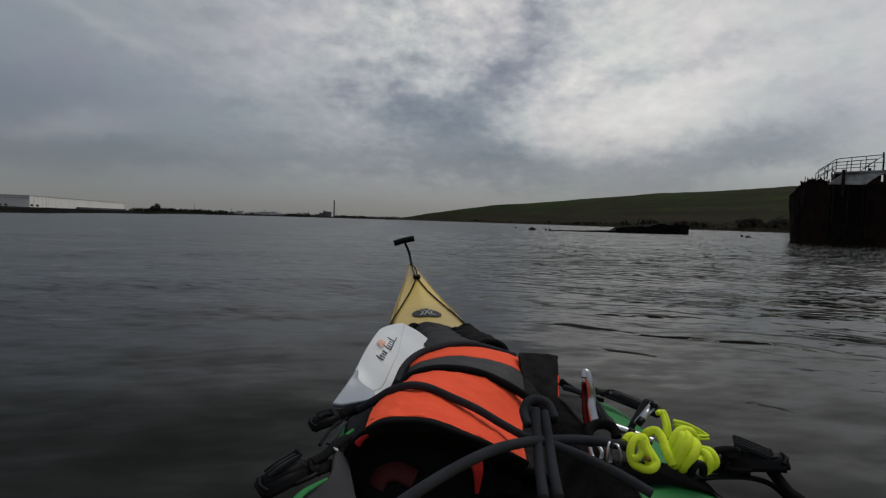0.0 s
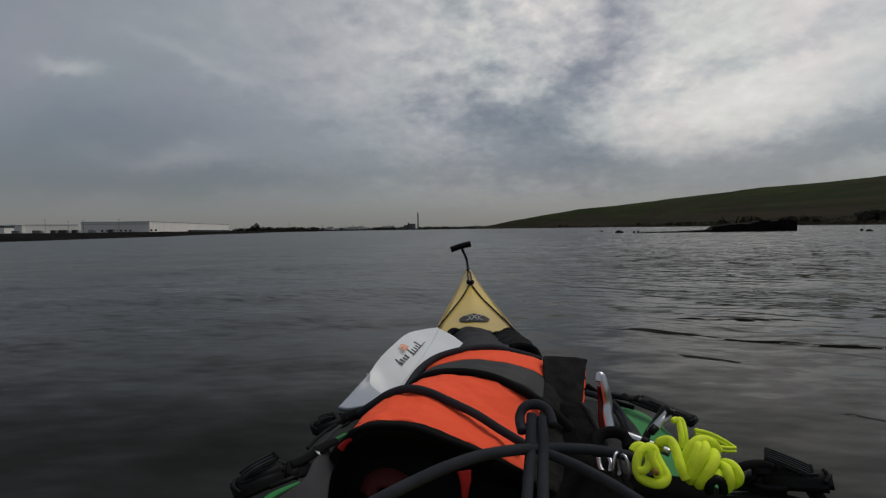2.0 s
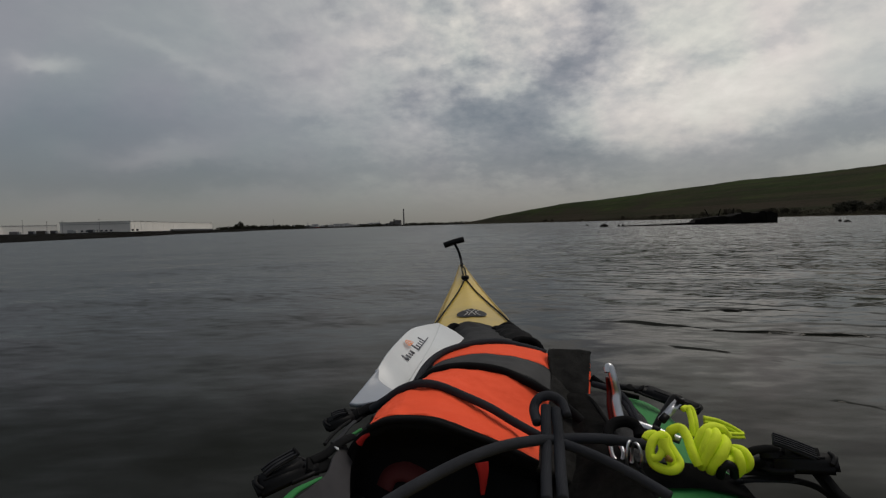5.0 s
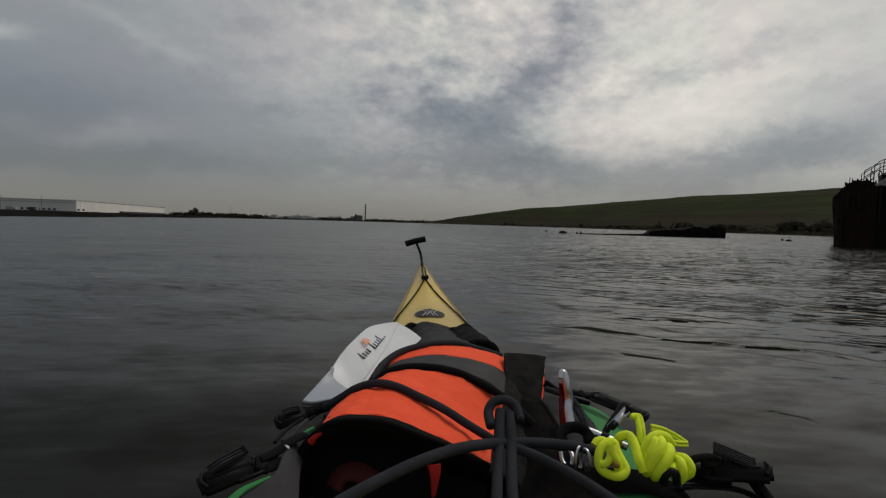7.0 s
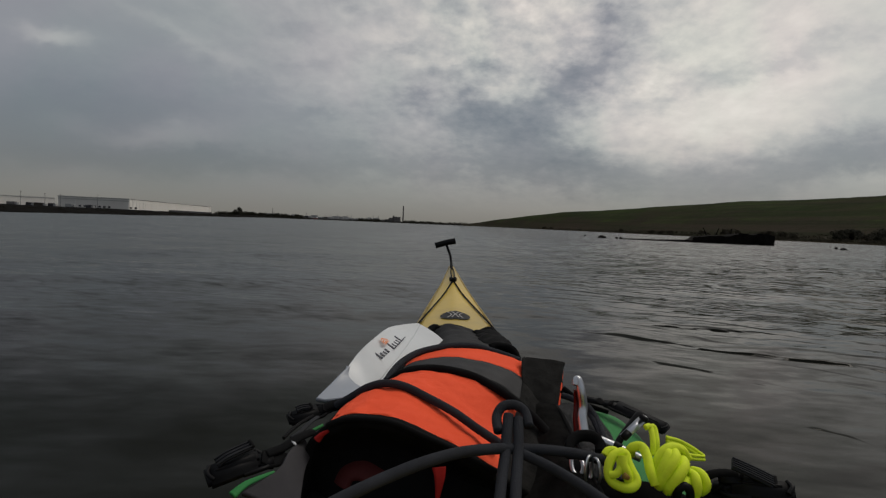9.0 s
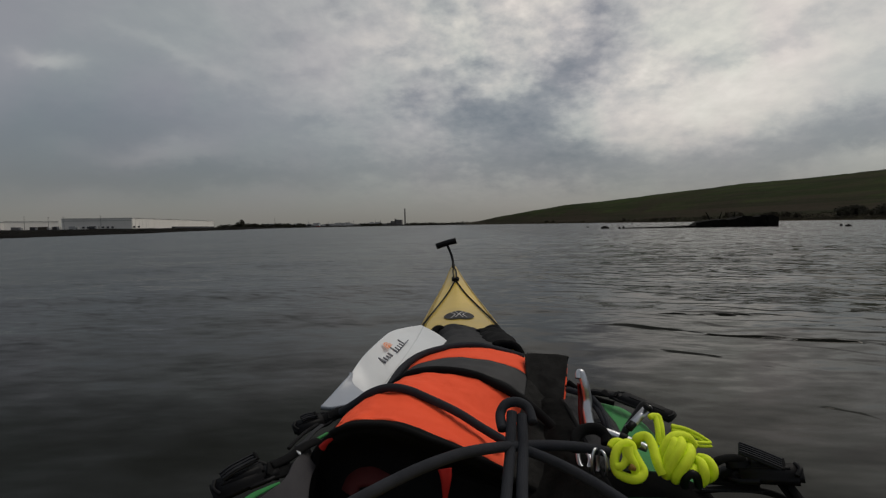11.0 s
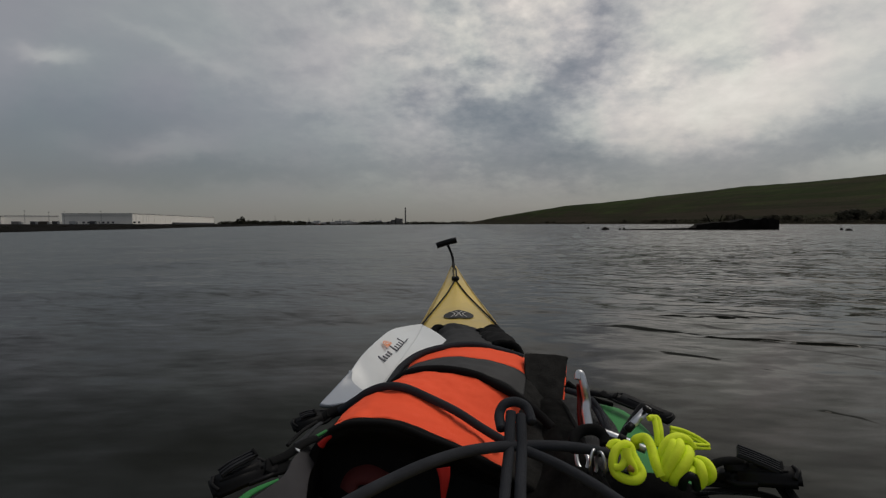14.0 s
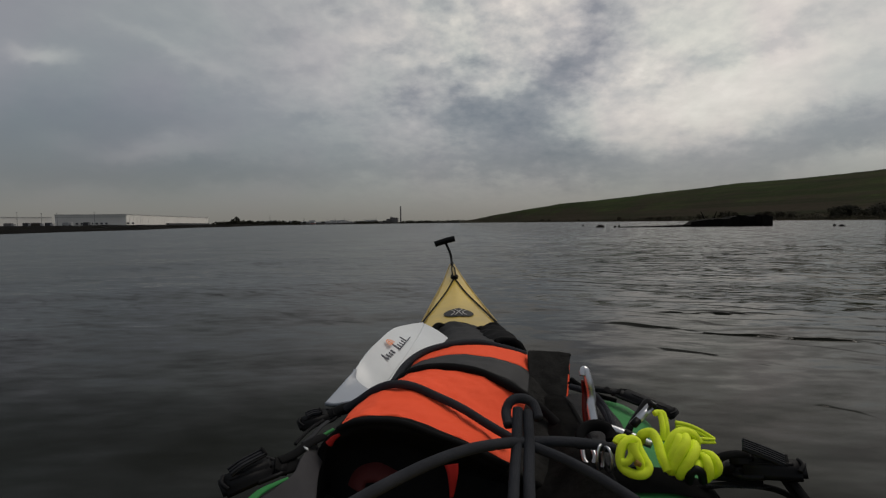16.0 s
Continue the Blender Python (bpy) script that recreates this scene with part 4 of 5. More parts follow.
    for x, z in ((0.9, 3.72), (1.05, 3.66)):
        part("stanchion", tube([V(x, -1.5, 3.3), V(x + 0.05, -1.5, z)], 0.025, 6, n=3), "rust", ob)


build_wreck()


def build_hulk():
    y0 = 44.0
    ob = thing("sunken_hulk", (*P(560, y0), 0), "low dark sunken barge hulk awash in the river", "wreck")
    a, b = P(388, y0), P(640, y0)
    rng = random.Random(3)
    sec, n = [], 60
    for i in range(n):
        s = i / (n - 1)
        x = a[0] + (b[0] - a[0]) * s
        top = table([(0, 0.03), (0.3, 0.08), (0.46, 0.16), (0.51, 0.48), (0.62, 0.60), (0.72, 0.62), (0.76, 0.80), (1.0, 0.84)], s)[0]
        top += (0.03 + 0.09 * s) * noise.noise(Vector((x * 2.3, 0, 4))) + 0.07 * s * noise.noise(Vector((x * 7.0, 3, 4)))
        w = 0.2 + 0.5 * min(1, s * 2)
        sec.append([(x, y0 - w, -0.5), (x, y0 - w, top), (x, y0, top + 0.05), (x, y0 + w, top), (x, y0 + w, -0.5)])
    part("hull", loft(sec), "wood", ob, smooth=False)
    for i in range(30):   # broken plank ends along the side
        f = rng.uniform(0.40, 0.99)
        x = a[0] + (b[0] - a[0]) * f
        h = table([(0.4, 0.12), (0.46, 0.16), (0.51, 0.46), (0.72, 0.62), (0.76, 0.80), (1.0, 0.84)], f)[0] * rng.uniform(0.75, 1.12)
        part("broken_timber", box((rng.uniform(0.12, 0.8), 0.14, h + 0.4), Matrix.Translation((x, y0 - 0.72 + rng.uniform(-.1, .05), h / 2 - 0.2))
                                  @ Matrix.Rotation(radians(rng.uniform(-7, 7)), 4, "Y"), 0.03), "wood", ob, smooth=False)
    for i in range(9):    # gaping plank seams
        f = rng.uniform(0.6, 0.95)
        x = a[0] + (b[0] - a[0]) * f
        z = rng.uniform(0.12, 0.6) * (0.6 if f < 0.8 else 1)
        part("wale", box((rng.uniform(0.8, 2.0), 0.10, 0.07), Matrix.Translation((x, y0 - 0.80, z)) @ Matrix.Rotation(radians(rng.uniform(-3, 3)), 4, "Y"), 0.02), "wood", ob, smooth=False)
    for x, lean in ((b[0] - 4.3, 14), (b[0] - 4.8, -20), (b[0] - 3.0, 3)):
        part("leaning_post", tube([(x, y0, 0.2), (x + lean * 0.012, y0, 0.8), (x + lean * 0.024, y0, 1.25)], (0.05, 0.03), 6), "wood", ob)


build_hulk()
for off, y, w, h in ((352, 46, 0.40, 0.28), (378, 45, 0.13, 0.2), (385, 45, 0.12, 0.26), (322, 60, 0.2, 0.16), (775, 36, 0.22, 0.15), (762, 38, 0.12, 0.18)):
    x, y = P(off, y)
    bm = bmesh.new()
    bmesh.ops.create_icosphere(bm, subdivisions=2, radius=1)
    for v in bm.verts:
        k = 1 + 0.35 * noise.noise(v.co * 1.7 + Vector((off, 0, 0)))
        v.co = Vector((x + v.co.x * w * k * 0.85, y + v.co.y * w * k, v.co.z * h * k * 0.85))
    single("snag", bm, "wood", "dark stump of old timber standing in the water", "timber", "stumps in the water", smooth=False)


# ---------------------------------------------------------------- kayak
def axis(y):
    return 0.027 + (2.35 - y) * 0.019


def curve_at(table, y):
    for (a, va), (b, vb) in zip(table, table[1:]):
        if a >= y >= b:
            f = (a - y) / (a - b)
            return va + (vb - va) * f
    return table[-1][1] if y < table[-1][0] else table[0][1]


HALF = [(2.36, 0.006), (2.05, 0.040), (1.87, 0.073), (1.62, 0.106), (1.47, 0.124), (1.0, 0.178), (0.5, 0.25), (0.0, 0.285), (-0.8, 0.265), (-1.6, 0.17), (-2.3, 0.03)]
SHEER = [(2.36, 0.392), (2.05, 0.350), (1.87, 0.312), (1.62, 0.282), (1.47, 0.262), (1.0, 0.235), (0.5, 0.225), (0.0, 0.22), (-0.8, 0.22), (-1.6, 0.24), (-2.3, 0.34)]
RIDGE = [(2.36, 0.005), (2.05, 0.018), (1.62, 0.016), (1.4, 0.017), (1.0, 0.018), (0.75, 0.014), (0.5, 0.014), (0, 0.02), (-0.8, 0.03), (-1.6, 0.03), (-2.3, 0.01)]
KEEL = [(2.36, 0.30), (2.2, 0.16), (1.9, 0.0), (1.5, -0.07), (0.5, -0.10), (-1.0, -0.10), (-1.8, -0.05), (-2.3, 0.2)]


def build_kayak():
    ob = thing("kayak", (axis(0), 0, -0.1), "pale yellow sea kayak with a peaked foredeck and black deck lines", "kayak")
    deck, hull = [], []
    n = 64
    for i in range(n):
        y = 2.36 - 4.66 * i / (n - 1)
        w, zs, r, kz, x = curve_at(HALF, y), curve_at(SHEER, y), curve_at(RIDGE, y), curve_at(KEEL, y), axis(y)
        d = []
        for q in range(13):
            u = -1 + q / 6
            h = r * (1 - abs(u)) ** 0.9 + 0.006 * (1 - u * u)
            d.append((x + u * w, y, zs + h))
        deck.append(d + [(x + w * 0.96, y, zs - 0.004), (x - w * 0.96, y, zs - 0.004)])
        hs = []
        for q in range(13):
            u = -1 + q / 6
            side = abs(u) ** 2.6
            hs.append((x + w * 1.012 * math.copysign(1 - (1 - abs(u)) ** 1.7, u), y, kz + (zs - 0.006 - kz) * side))
        hull.append(hs)
    part("deck", loft(deck), "yellow", ob)
    part("hull", loft(hull), "yellow", ob)
    for s in (-1, 1):
        part("seam_strip", tube([(axis(y) + s * curve_at(HALF, y), y, curve_at(SHEER, y)) for y in (2.34, 2.2, 2.05, 1.87, 1.62, 1.47, 1.2, 0.9, 0.5, 0.0)], 0.0035, 6), "seam", ob)
    return ob


def deck_z(x, y):
    w, u = curve_at(HALF, y), (x - axis(y)) / curve_at(HALF, y)
    return curve_at(SHEER, y) + curve_at(RIDGE, y) * (1 - abs(u)) ** 0.9 + 0.006 * (1 - u * u)


kayak = build_kayak()
KNOT_Y = 2.0
for s in (-1, 1):
    pts = []
    for i in range(9):
        y = KNOT_Y + (1.54 - KNOT_Y) * i / 8
        x = axis(y) + s * curve_at(HALF, 1.54) * 1.0 * i / 8
        x = max(axis(y) - curve_at(HALF, y) * 0.985, min(axis(y) + curve_at(HALF, y) * 0.985, x))
        pts.append((x, y, deck_z(x, y) + 0.004))
    for y in (1.3, 1.1, 0.95):
        x = axis(y) + s * curve_at(HALF, y) * 0.95
        pts.append((x, y, deck_z(x, y) + 0.004))
    part("deck_line", tube(pts, 0.0027, 8, n=50), "cord", kayak)
for s in (-1, 1):
    part("bow_cord", tube([(axis(y) + s * w, y, deck_z(axis(y), y) + 0.004) for y, w in ((KNOT_Y, 0.003), (2.08, 0.006), (2.17, 0.006), (2.24, 0.001), (2.30, 0.004))], 0.0026, 8), "cord", kayak)
k0 = Vector((axis(KNOT_Y), KNOT_Y, deck_z(axis(KNOT_Y), KNOT_Y) + 0.007))
part("knot", tube([k0 + Vector((0.010 * math.cos(q), 0.016 * math.sin(q), 0.004 * math.sin(3 * q))) for q in (2 * math.pi * i / 9 for i in range(9))], 0.0050, 8, n=30, closed=True), "cord", kayak)
b = tube([(-0.048, 2.360, 0.480), (-0.002, 2.360, 0.495), (0.041, 2.360, 0.505)], 0.0135, 12)
toggle = part("toggle", b, "plastic", kayak, "black rubber grab toggle on a bent cord")
part("toggle_cord", tube([(0.000, 2.360, 0.487), (0.018, 2.340, 0.445), (0.025, 2.320, 0.414), (0.025, 2.260, 0.394)], 0.0055, 8), "cord", toggle)


# paddle blade
def build_blade():
    ob = thing("paddle", (-0.089, 0.944, 0.331), "white plastic paddle blade tucked under the deck cords", "paddle")
    left = [[(-0.140, 0.834, 0.341), (-0.138, 0.823, 0.332), (-0.131, 0.813, 0.325), (-0.121, 0.803, 0.320)],
            [(-0.129, 0.875, 0.356), (-0.121, 0.864, 0.344), (-0.111, 0.854, 0.332), (-0.097, 0.833, 0.314)],
            [(-0.117, 0.945, 0.363), (-0.105, 0.940, 0.348), (-0.093, 0.934, 0.335), (-0.080, 0.923, 0.321)],
            [(-0.101, 1.055, 0.364), (-0.088, 1.045, 0.352), (-0.075, 1.035, 0.343), (-0.062, 1.024, 0.334)],
            [(-0.078, 1.155, 0.353), (-0.070, 1.150, 0.345), (-0.062, 1.145, 0.339), (-0.055, 1.134, 0.333)],
            [(-0.050, 1.215, 0.346), (-0.049, 1.215, 0.346), (-0.047, 1.215, 0.345), (-0.046, 1.215, 0.344)]]
    right = [[(-0.121, 0.803, 0.320), (-0.116, 0.801, 0.317), (-0.108, 0.798, 0.315)], [(-0.097, 0.833, 0.314), (-0.087, 0.835, 0.310), (-0.078, 0.838, 0.307)], [(-0.080, 0.923, 0.321), (-0.067, 0.923, 0.311), (-0.055, 0.923, 0.306)],
             [(-0.062, 1.024, 0.334), (-0.041, 1.034, 0.318), (-0.016, 1.043, 0.304)], [(-0.055, 1.134, 0.333), (-0.018, 1.144, 0.315), (0.015, 1.153, 0.300)], [(-0.046, 1.215, 0.344), (-0.011, 1.204, 0.327), (0.024, 1.193, 0.301)]]
    blade = part("blade", sheet(left, 20, 50, 0.005), "white", ob)
    part("blade_face", sheet(right, 14, 50, 0.005), "white", ob)
    part("throat", sheet([[(-0.139, 0.830, 0.344), (-0.138, 0.819, 0.333), (-0.129, 0.809, 0.325), (-0.109, 0.793, 0.317)], [(-0.153, 0.793, 0.327), (-0.145, 0.785, 0.322), (-0.131, 0.779, 0.318), (-0.109, 0.773, 0.316)],
                          [(-0.168, 0.752, 0.314), (-0.155, 0.752, 0.312), (-0.137, 0.757, 0.313), (-0.113, 0.763, 0.315)]], 16, 20, 0.006), "throat", ob, "white blade throat, tinted grey for its shaded facet")
    part("throat_rim", tube([(-0.139, 0.828, 0.346), (-0.139, 0.818, 0.334), (-0.129, 0.807, 0.324), (-0.109, 0.791, 0.317)], 0.0012, 6, n=24), "throat", ob)

    def mark(a, b, wide, mat, name):
        part(name, tube([a, b], wide, 6, n=3, flat=0.15, up=(0, -0.3, 1)), mat, blade)

    # the maker's mark: a small sun over plain bars of writing
    a, b = Vector((-0.099, 0.919, 0.340)), Vector((-0.076, 1.045, 0.346))
    up = Vector((-0.110, 0.919, 0.347)) - a
    for i, (h, wide) in enumerate(((1.25, 2.6), (0.8, 2.2), (0.7, 2.0), (0.8, 2.4), (0.0, 1), (1.25, 2.8), (0.7, 2.2), (0.7, 2.2), (0.7, 2.2), (1.25, 2.0))):
        if h:
            p = a.lerp(b, i / 9.5)
            mark(p - up * 0.45, p + up * (h - 0.45), 0.0011 * wide, "ink", "print_bar")
    mark(Vector((-0.081, 0.979, 0.340)), Vector((-0.067, 1.065, 0.345)), 0.0013, "ink", "print_bar")
    e1, e2 = (b - a).normalized(), up.normalized()
    c = Vector((-0.092, 0.970, 0.353))
    for r0, r1 in ((0.0, 0.006), (0.0075, 0.0105), (0.012, 0.0145)):
        bm = bmesh.new()
        arc = [[bm.verts.new(c + e1 * r * math.cos(q) + e2 * r * 1.0 * math.sin(q)) for q in (math.pi * i / 12 for i in range(13))] for r in (max(r0, 0.0004), r1)]
        for i in range(12):
            bm.faces.new((arc[0][i], arc[0][i + 1], arc[1][i + 1], arc[1][i]))
        part("print_sun", bm, "sunmark", blade)


build_blade()

# dark hatch cover between bow deck and load
cover = thing("hatch_cover", (axis(1.2), 1.2, 0.27), "dark grey neoprene hatch cover with black bunched straps", "cover")
ROWS = [[(-0.025, 1.342, 0.284), (-0.005, 1.364, 0.306), (0.027, 1.364, 0.313), (0.064, 1.364, 0.306), (0.116, 1.344, 0.288)],
        [(-0.006, 1.243, 0.292), (0.019, 1.254, 0.306), (0.046, 1.254, 0.310), (0.087, 1.254, 0.306), (0.141, 1.244, 0.292)],
        [(0.007, 1.014, 0.325), (0.024, 1.015, 0.337), (0.051, 1.015, 0.340), (0.095, 1.015, 0.337), (0.149, 1.015, 0.318)]]
part("sheet", sheet(ROWS, 26, 20, 0.006, 0.004, 6.0), "cover", cover)
part("edge_strap", tube([(-0.027, 1.343, 0.301), (-0.017, 1.354, 0.309), (-0.005, 1.354, 0.308), (0.004, 1.343, 0.298), (0.020, 1.333, 0.295)], (0.011, 0.006), 8), "black", cover)
part("edge_strap", tube([(0.002, 1.334, 0.303), (0.027, 1.323, 0.297), (0.055, 1.323, 0.294), (0.081, 1.324, 0.298), (0.099, 1.334, 0.306)], (0.006, 0.008), 8), "black", cover)
part("edge_bead", tube([(-0.017, 1.363, 0.303), (0.005, 1.374, 0.310), (0.030, 1.374, 0.313), (0.060, 1.374, 0.308), (0.089, 1.364, 0.298)], 0.004, 8), "black", cover)
part("bunched_strap", sheet([[(0.087, 1.334, 0.294), (0.108, 1.344, 0.305), (0.131, 1.344, 0.305), (0.147, 1.334, 0.291)], [(0.095, 1.234, 0.302), (0.122, 1.245, 0.313), (0.146, 1.244, 0.304), (0.158, 1.234, 0.288)],
                             [(0.103, 1.025, 0.331), (0.126, 1.036, 0.337), (0.144, 1.035, 0.328), (0.154, 1.025, 0.313)]], 24, 20, 0.012, 0.010, 9.0), "black", cover)

# rolled orange garment
VEST = [
    [(-0.117, 0.594, 0.343), (-0.103, 0.594, 0.350), (-0.084, 0.595, 0.353), (-0.045, 0.595, 0.351), (-0.003, 0.594, 0.336), (0.038, 0.594, 0.319), (0.079, 0.593, 0.298)],
    [(-0.103, 0.684, 0.342), (-0.087, 0.685, 0.352), (-0.061, 0.685, 0.360), (-0.028, 0.685, 0.357), (0.020, 0.685, 0.338), (0.057, 0.684, 0.318), (0.097, 0.683, 0.295)],
    [(-0.065, 0.784, 0.338), (-0.048, 0.785, 0.350), (-0.021, 0.785, 0.357), (0.017, 0.786, 0.357), (0.059, 0.785, 0.349), (0.096, 0.785, 0.334), (0.128, 0.784, 0.314)],
    [(-0.042, 0.915, 0.344), (-0.017, 0.915, 0.354), (0.023, 0.916, 0.360), (0.067, 0.916, 0.361), (0.106, 0.916, 0.355), (0.136, 0.916, 0.347), (0.154, 0.916, 0.340)],
]
vest = thing("rolled_vest", (-0.034, 0.720, 0.175), "rolled bright orange vest with black trim and grey reflective band", "life vest")
part("front_panel", sheet(VEST, 60, 44, 0.008, 0.0035, 1.0, v0=0.05, v1=0.645), "orange", vest)
part("reflective_band", sheet(VEST, 60, 10, 0.009, 0.0022, 1.0, v0=0.70, v1=0.84), "reflect", vest, "grey reflective band")
part("band_edge", sheet(VEST, 60, 6, 0.010, 0.002, 1.0, v0=0.645, v1=0.70), "black", vest)
part("back_panel", sheet(VEST, 60, 12, 0.008, 0.0022, 1.0, v0=0.84, v1=1.02), "orange", vest)
part("trim", sheet(VEST, 60, 8, 0.012, 0.0015, 4.0, v0=-0.05, v1=0.05), "black", vest, "black bound edge")
part("stitching", tube([(-0.110, 0.616, 0.345), (-0.087, 0.616, 0.351), (-0.047, 0.617, 0.348), (-0.004, 0.616, 0.332), (0.038, 0.616, 0.315), (0.076, 0.615, 0.297)], 0.0011, 6, n=60), "stitch", vest, "darker orange stitched seam")
part("hem", tube([(-0.114, 0.586, 0.345), (-0.101, 0.586, 0.351), (-0.082, 0.587, 0.354), (-0.044, 0.587, 0.352), (-0.003, 0.586, 0.337), (0.038, 0.586, 0.321), (0.077, 0.585, 0.301)], 0.0034, 8, n=60), "black", vest)
# the roll's open end, its dark hollow filled in black, lining fold, black side
part("hollow_fill", sheet([[(-0.144, 0.590, 0.263), (-0.136, 0.597, 0.317), (-0.117, 0.599, 0.337), (-0.084, 0.599, 0.348), (-0.046, 0.599, 0.344), (0.038, 0.598, 0.312), (0.081, 0.598, 0.290)],
                          [(-0.148, 0.628, 0.230), (-0.135, 0.631, 0.281), (-0.111, 0.632, 0.302), (-0.083, 0.632, 0.308), (-0.042, 0.633, 0.307), (0.040, 0.632, 0.277), (0.080, 0.621, 0.265)],
                          [(-0.144, 0.623, 0.219), (-0.127, 0.624, 0.250), (-0.103, 0.625, 0.270), (-0.076, 0.626, 0.273), (-0.039, 0.626, 0.270), (0.039, 0.626, 0.256), (0.079, 0.611, 0.253)],
                          [(-0.136, 0.588, 0.229), (-0.116, 0.588, 0.229), (-0.091, 0.589, 0.229), (-0.065, 0.589, 0.229), (-0.033, 0.589, 0.229), (0.038, 0.589, 0.228), (0.076, 0.590, 0.228)]], 40, 24, 0.006, 0.004, 12.0), "black", vest)
part("roll_side", sheet([[(-0.145, 0.589, 0.255), (-0.139, 0.596, 0.317), (-0.118, 0.596, 0.342)], [(-0.153, 0.679, 0.236), (-0.137, 0.682, 0.295), (-0.103, 0.686, 0.341)], [(-0.115, 0.781, 0.271), (-0.097, 0.782, 0.305), (-0.065, 0.786, 0.338)], [(-0.084, 0.892, 0.295), (-0.065, 0.894, 0.324), (-0.041, 0.913, 0.344)]], 20, 30, 0.006, 0.003, 22.0), "black", vest)
part("lining_roll", tube([(-0.103, 0.618, 0.261), (-0.095, 0.623, 0.275), (-0.076, 0.623, 0.279), (-0.055, 0.619, 0.270)], 0.015, 10, flat=0.5), "red", vest, "dark red lining fold")
part("lining_edge", tube([(-0.124, 0.585, 0.329), (-0.119, 0.585, 0.335), (-0.112, 0.586, 0.339)], (0.0046, 0.0016), 8), "lining", vest, "red lining corner")
part("hanging_strap", sheet([[(0.006, 0.578, 0.305), (0.021, 0.578, 0.308)], [(0.009, 0.572, 0.296), (0.020, 0.573, 0.297)], [(0.011, 0.567, 0.277), (0.015, 0.567, 0.277)]], 4, 14, 0.003, 0.002, 5.0), "lining", vest, "red strap end")
part("side_panel", sheet([[(0.077, 0.593, 0.294), (0.101, 0.602, 0.281), (0.132, 0.611, 0.256), (0.161, 0.621, 0.234)],
                          [(0.097, 0.683, 0.292), (0.127, 0.683, 0.290), (0.156, 0.683, 0.279), (0.179, 0.682, 0.268)],
                          [(0.126, 0.784, 0.310), (0.152, 0.784, 0.303), (0.182, 0.783, 0.282), (0.200, 0.772, 0.252)],
                          [(0.142, 0.845, 0.326), (0.167, 0.844, 0.310), (0.196, 0.843, 0.282), (0.206, 0.832, 0.259)]], 30, 34, 0.008, 0.004, 15.0), "mesh", vest, "black side panel")
flap = part("flap", sheet([[(0.146, 0.901, 0.347), (0.182, 0.901, 0.347), (0.216, 0.901, 0.342)], [(0.141, 0.860, 0.322), (0.175, 0.860, 0.320), (0.206, 0.860, 0.314)], [(0.143, 0.829, 0.300), (0.172, 0.829, 0.296), (0.197, 0.829, 0.290)], [(0.162, 0.803, 0.272), (0.184, 0.802, 0.263), (0.203, 0.802, 0.255)]], 20, 30, 0.010, 0.002, 3.0), "mesh", vest, "black mesh flap with a fuzzy upper edge")
part("piping", tube([(0.214, 0.889, 0.340), (0.204, 0.848, 0.318), (0.194, 0.816, 0.295)], 0.0014, 6), "orange", flap, "orange piping")
bm = bmesh.new()
rng = random.Random(8)
for i in range(420):
    u = rng.random()
    p = Vector((0.150, 0.902, 0.346)).lerp(Vector((0.217, 0.902, 0.340)), u) + Vector((0, rng.uniform(-0.004, 0.004), -0.001))
    q = p + Vector((rng.uniform(-0.004, 0.004), rng.uniform(-0.003, 0.003), rng.uniform(0.002, 0.010)))
    tube([p, q], 0.0010, 3, n=3, bm=bm)
part("velcro_edge", bm, "black", flap)


# deck bag
bag = thing("deck_bag", (0.05, 0.68, 0.24), "green deck bag with a grey top strapped across the foredeck", "bag")
BX, BY = (-0.163, 0.325), (0.46, 0.89)


def bag_top(x, y):
    """Height of the bag's crown."""
    u = (x - (BX[0] + BX[1]) / 2) / ((BX[1] - BX[0]) / 2)
    v = (y - (BY[0] + BY[1]) / 2) / ((BY[1] - BY[0]) / 2)
    k = max(0.0, 1 - abs(u) ** 5) ** 0.5 * max(0.0, 1 - abs(v) ** 5) ** 0.5
    press = 0.046 * max(0.0, 1 - abs((x + 0.03) / 0.19) ** 4) * max(0.0, 1 - abs((y - 0.62) / 0.26) ** 4)
    return 0.238 + (0.058 + 0.06 * (y - 0.68)) * k - press * k + 0.003 * noise.noise(Vector((x * 22, y * 22, 1)))


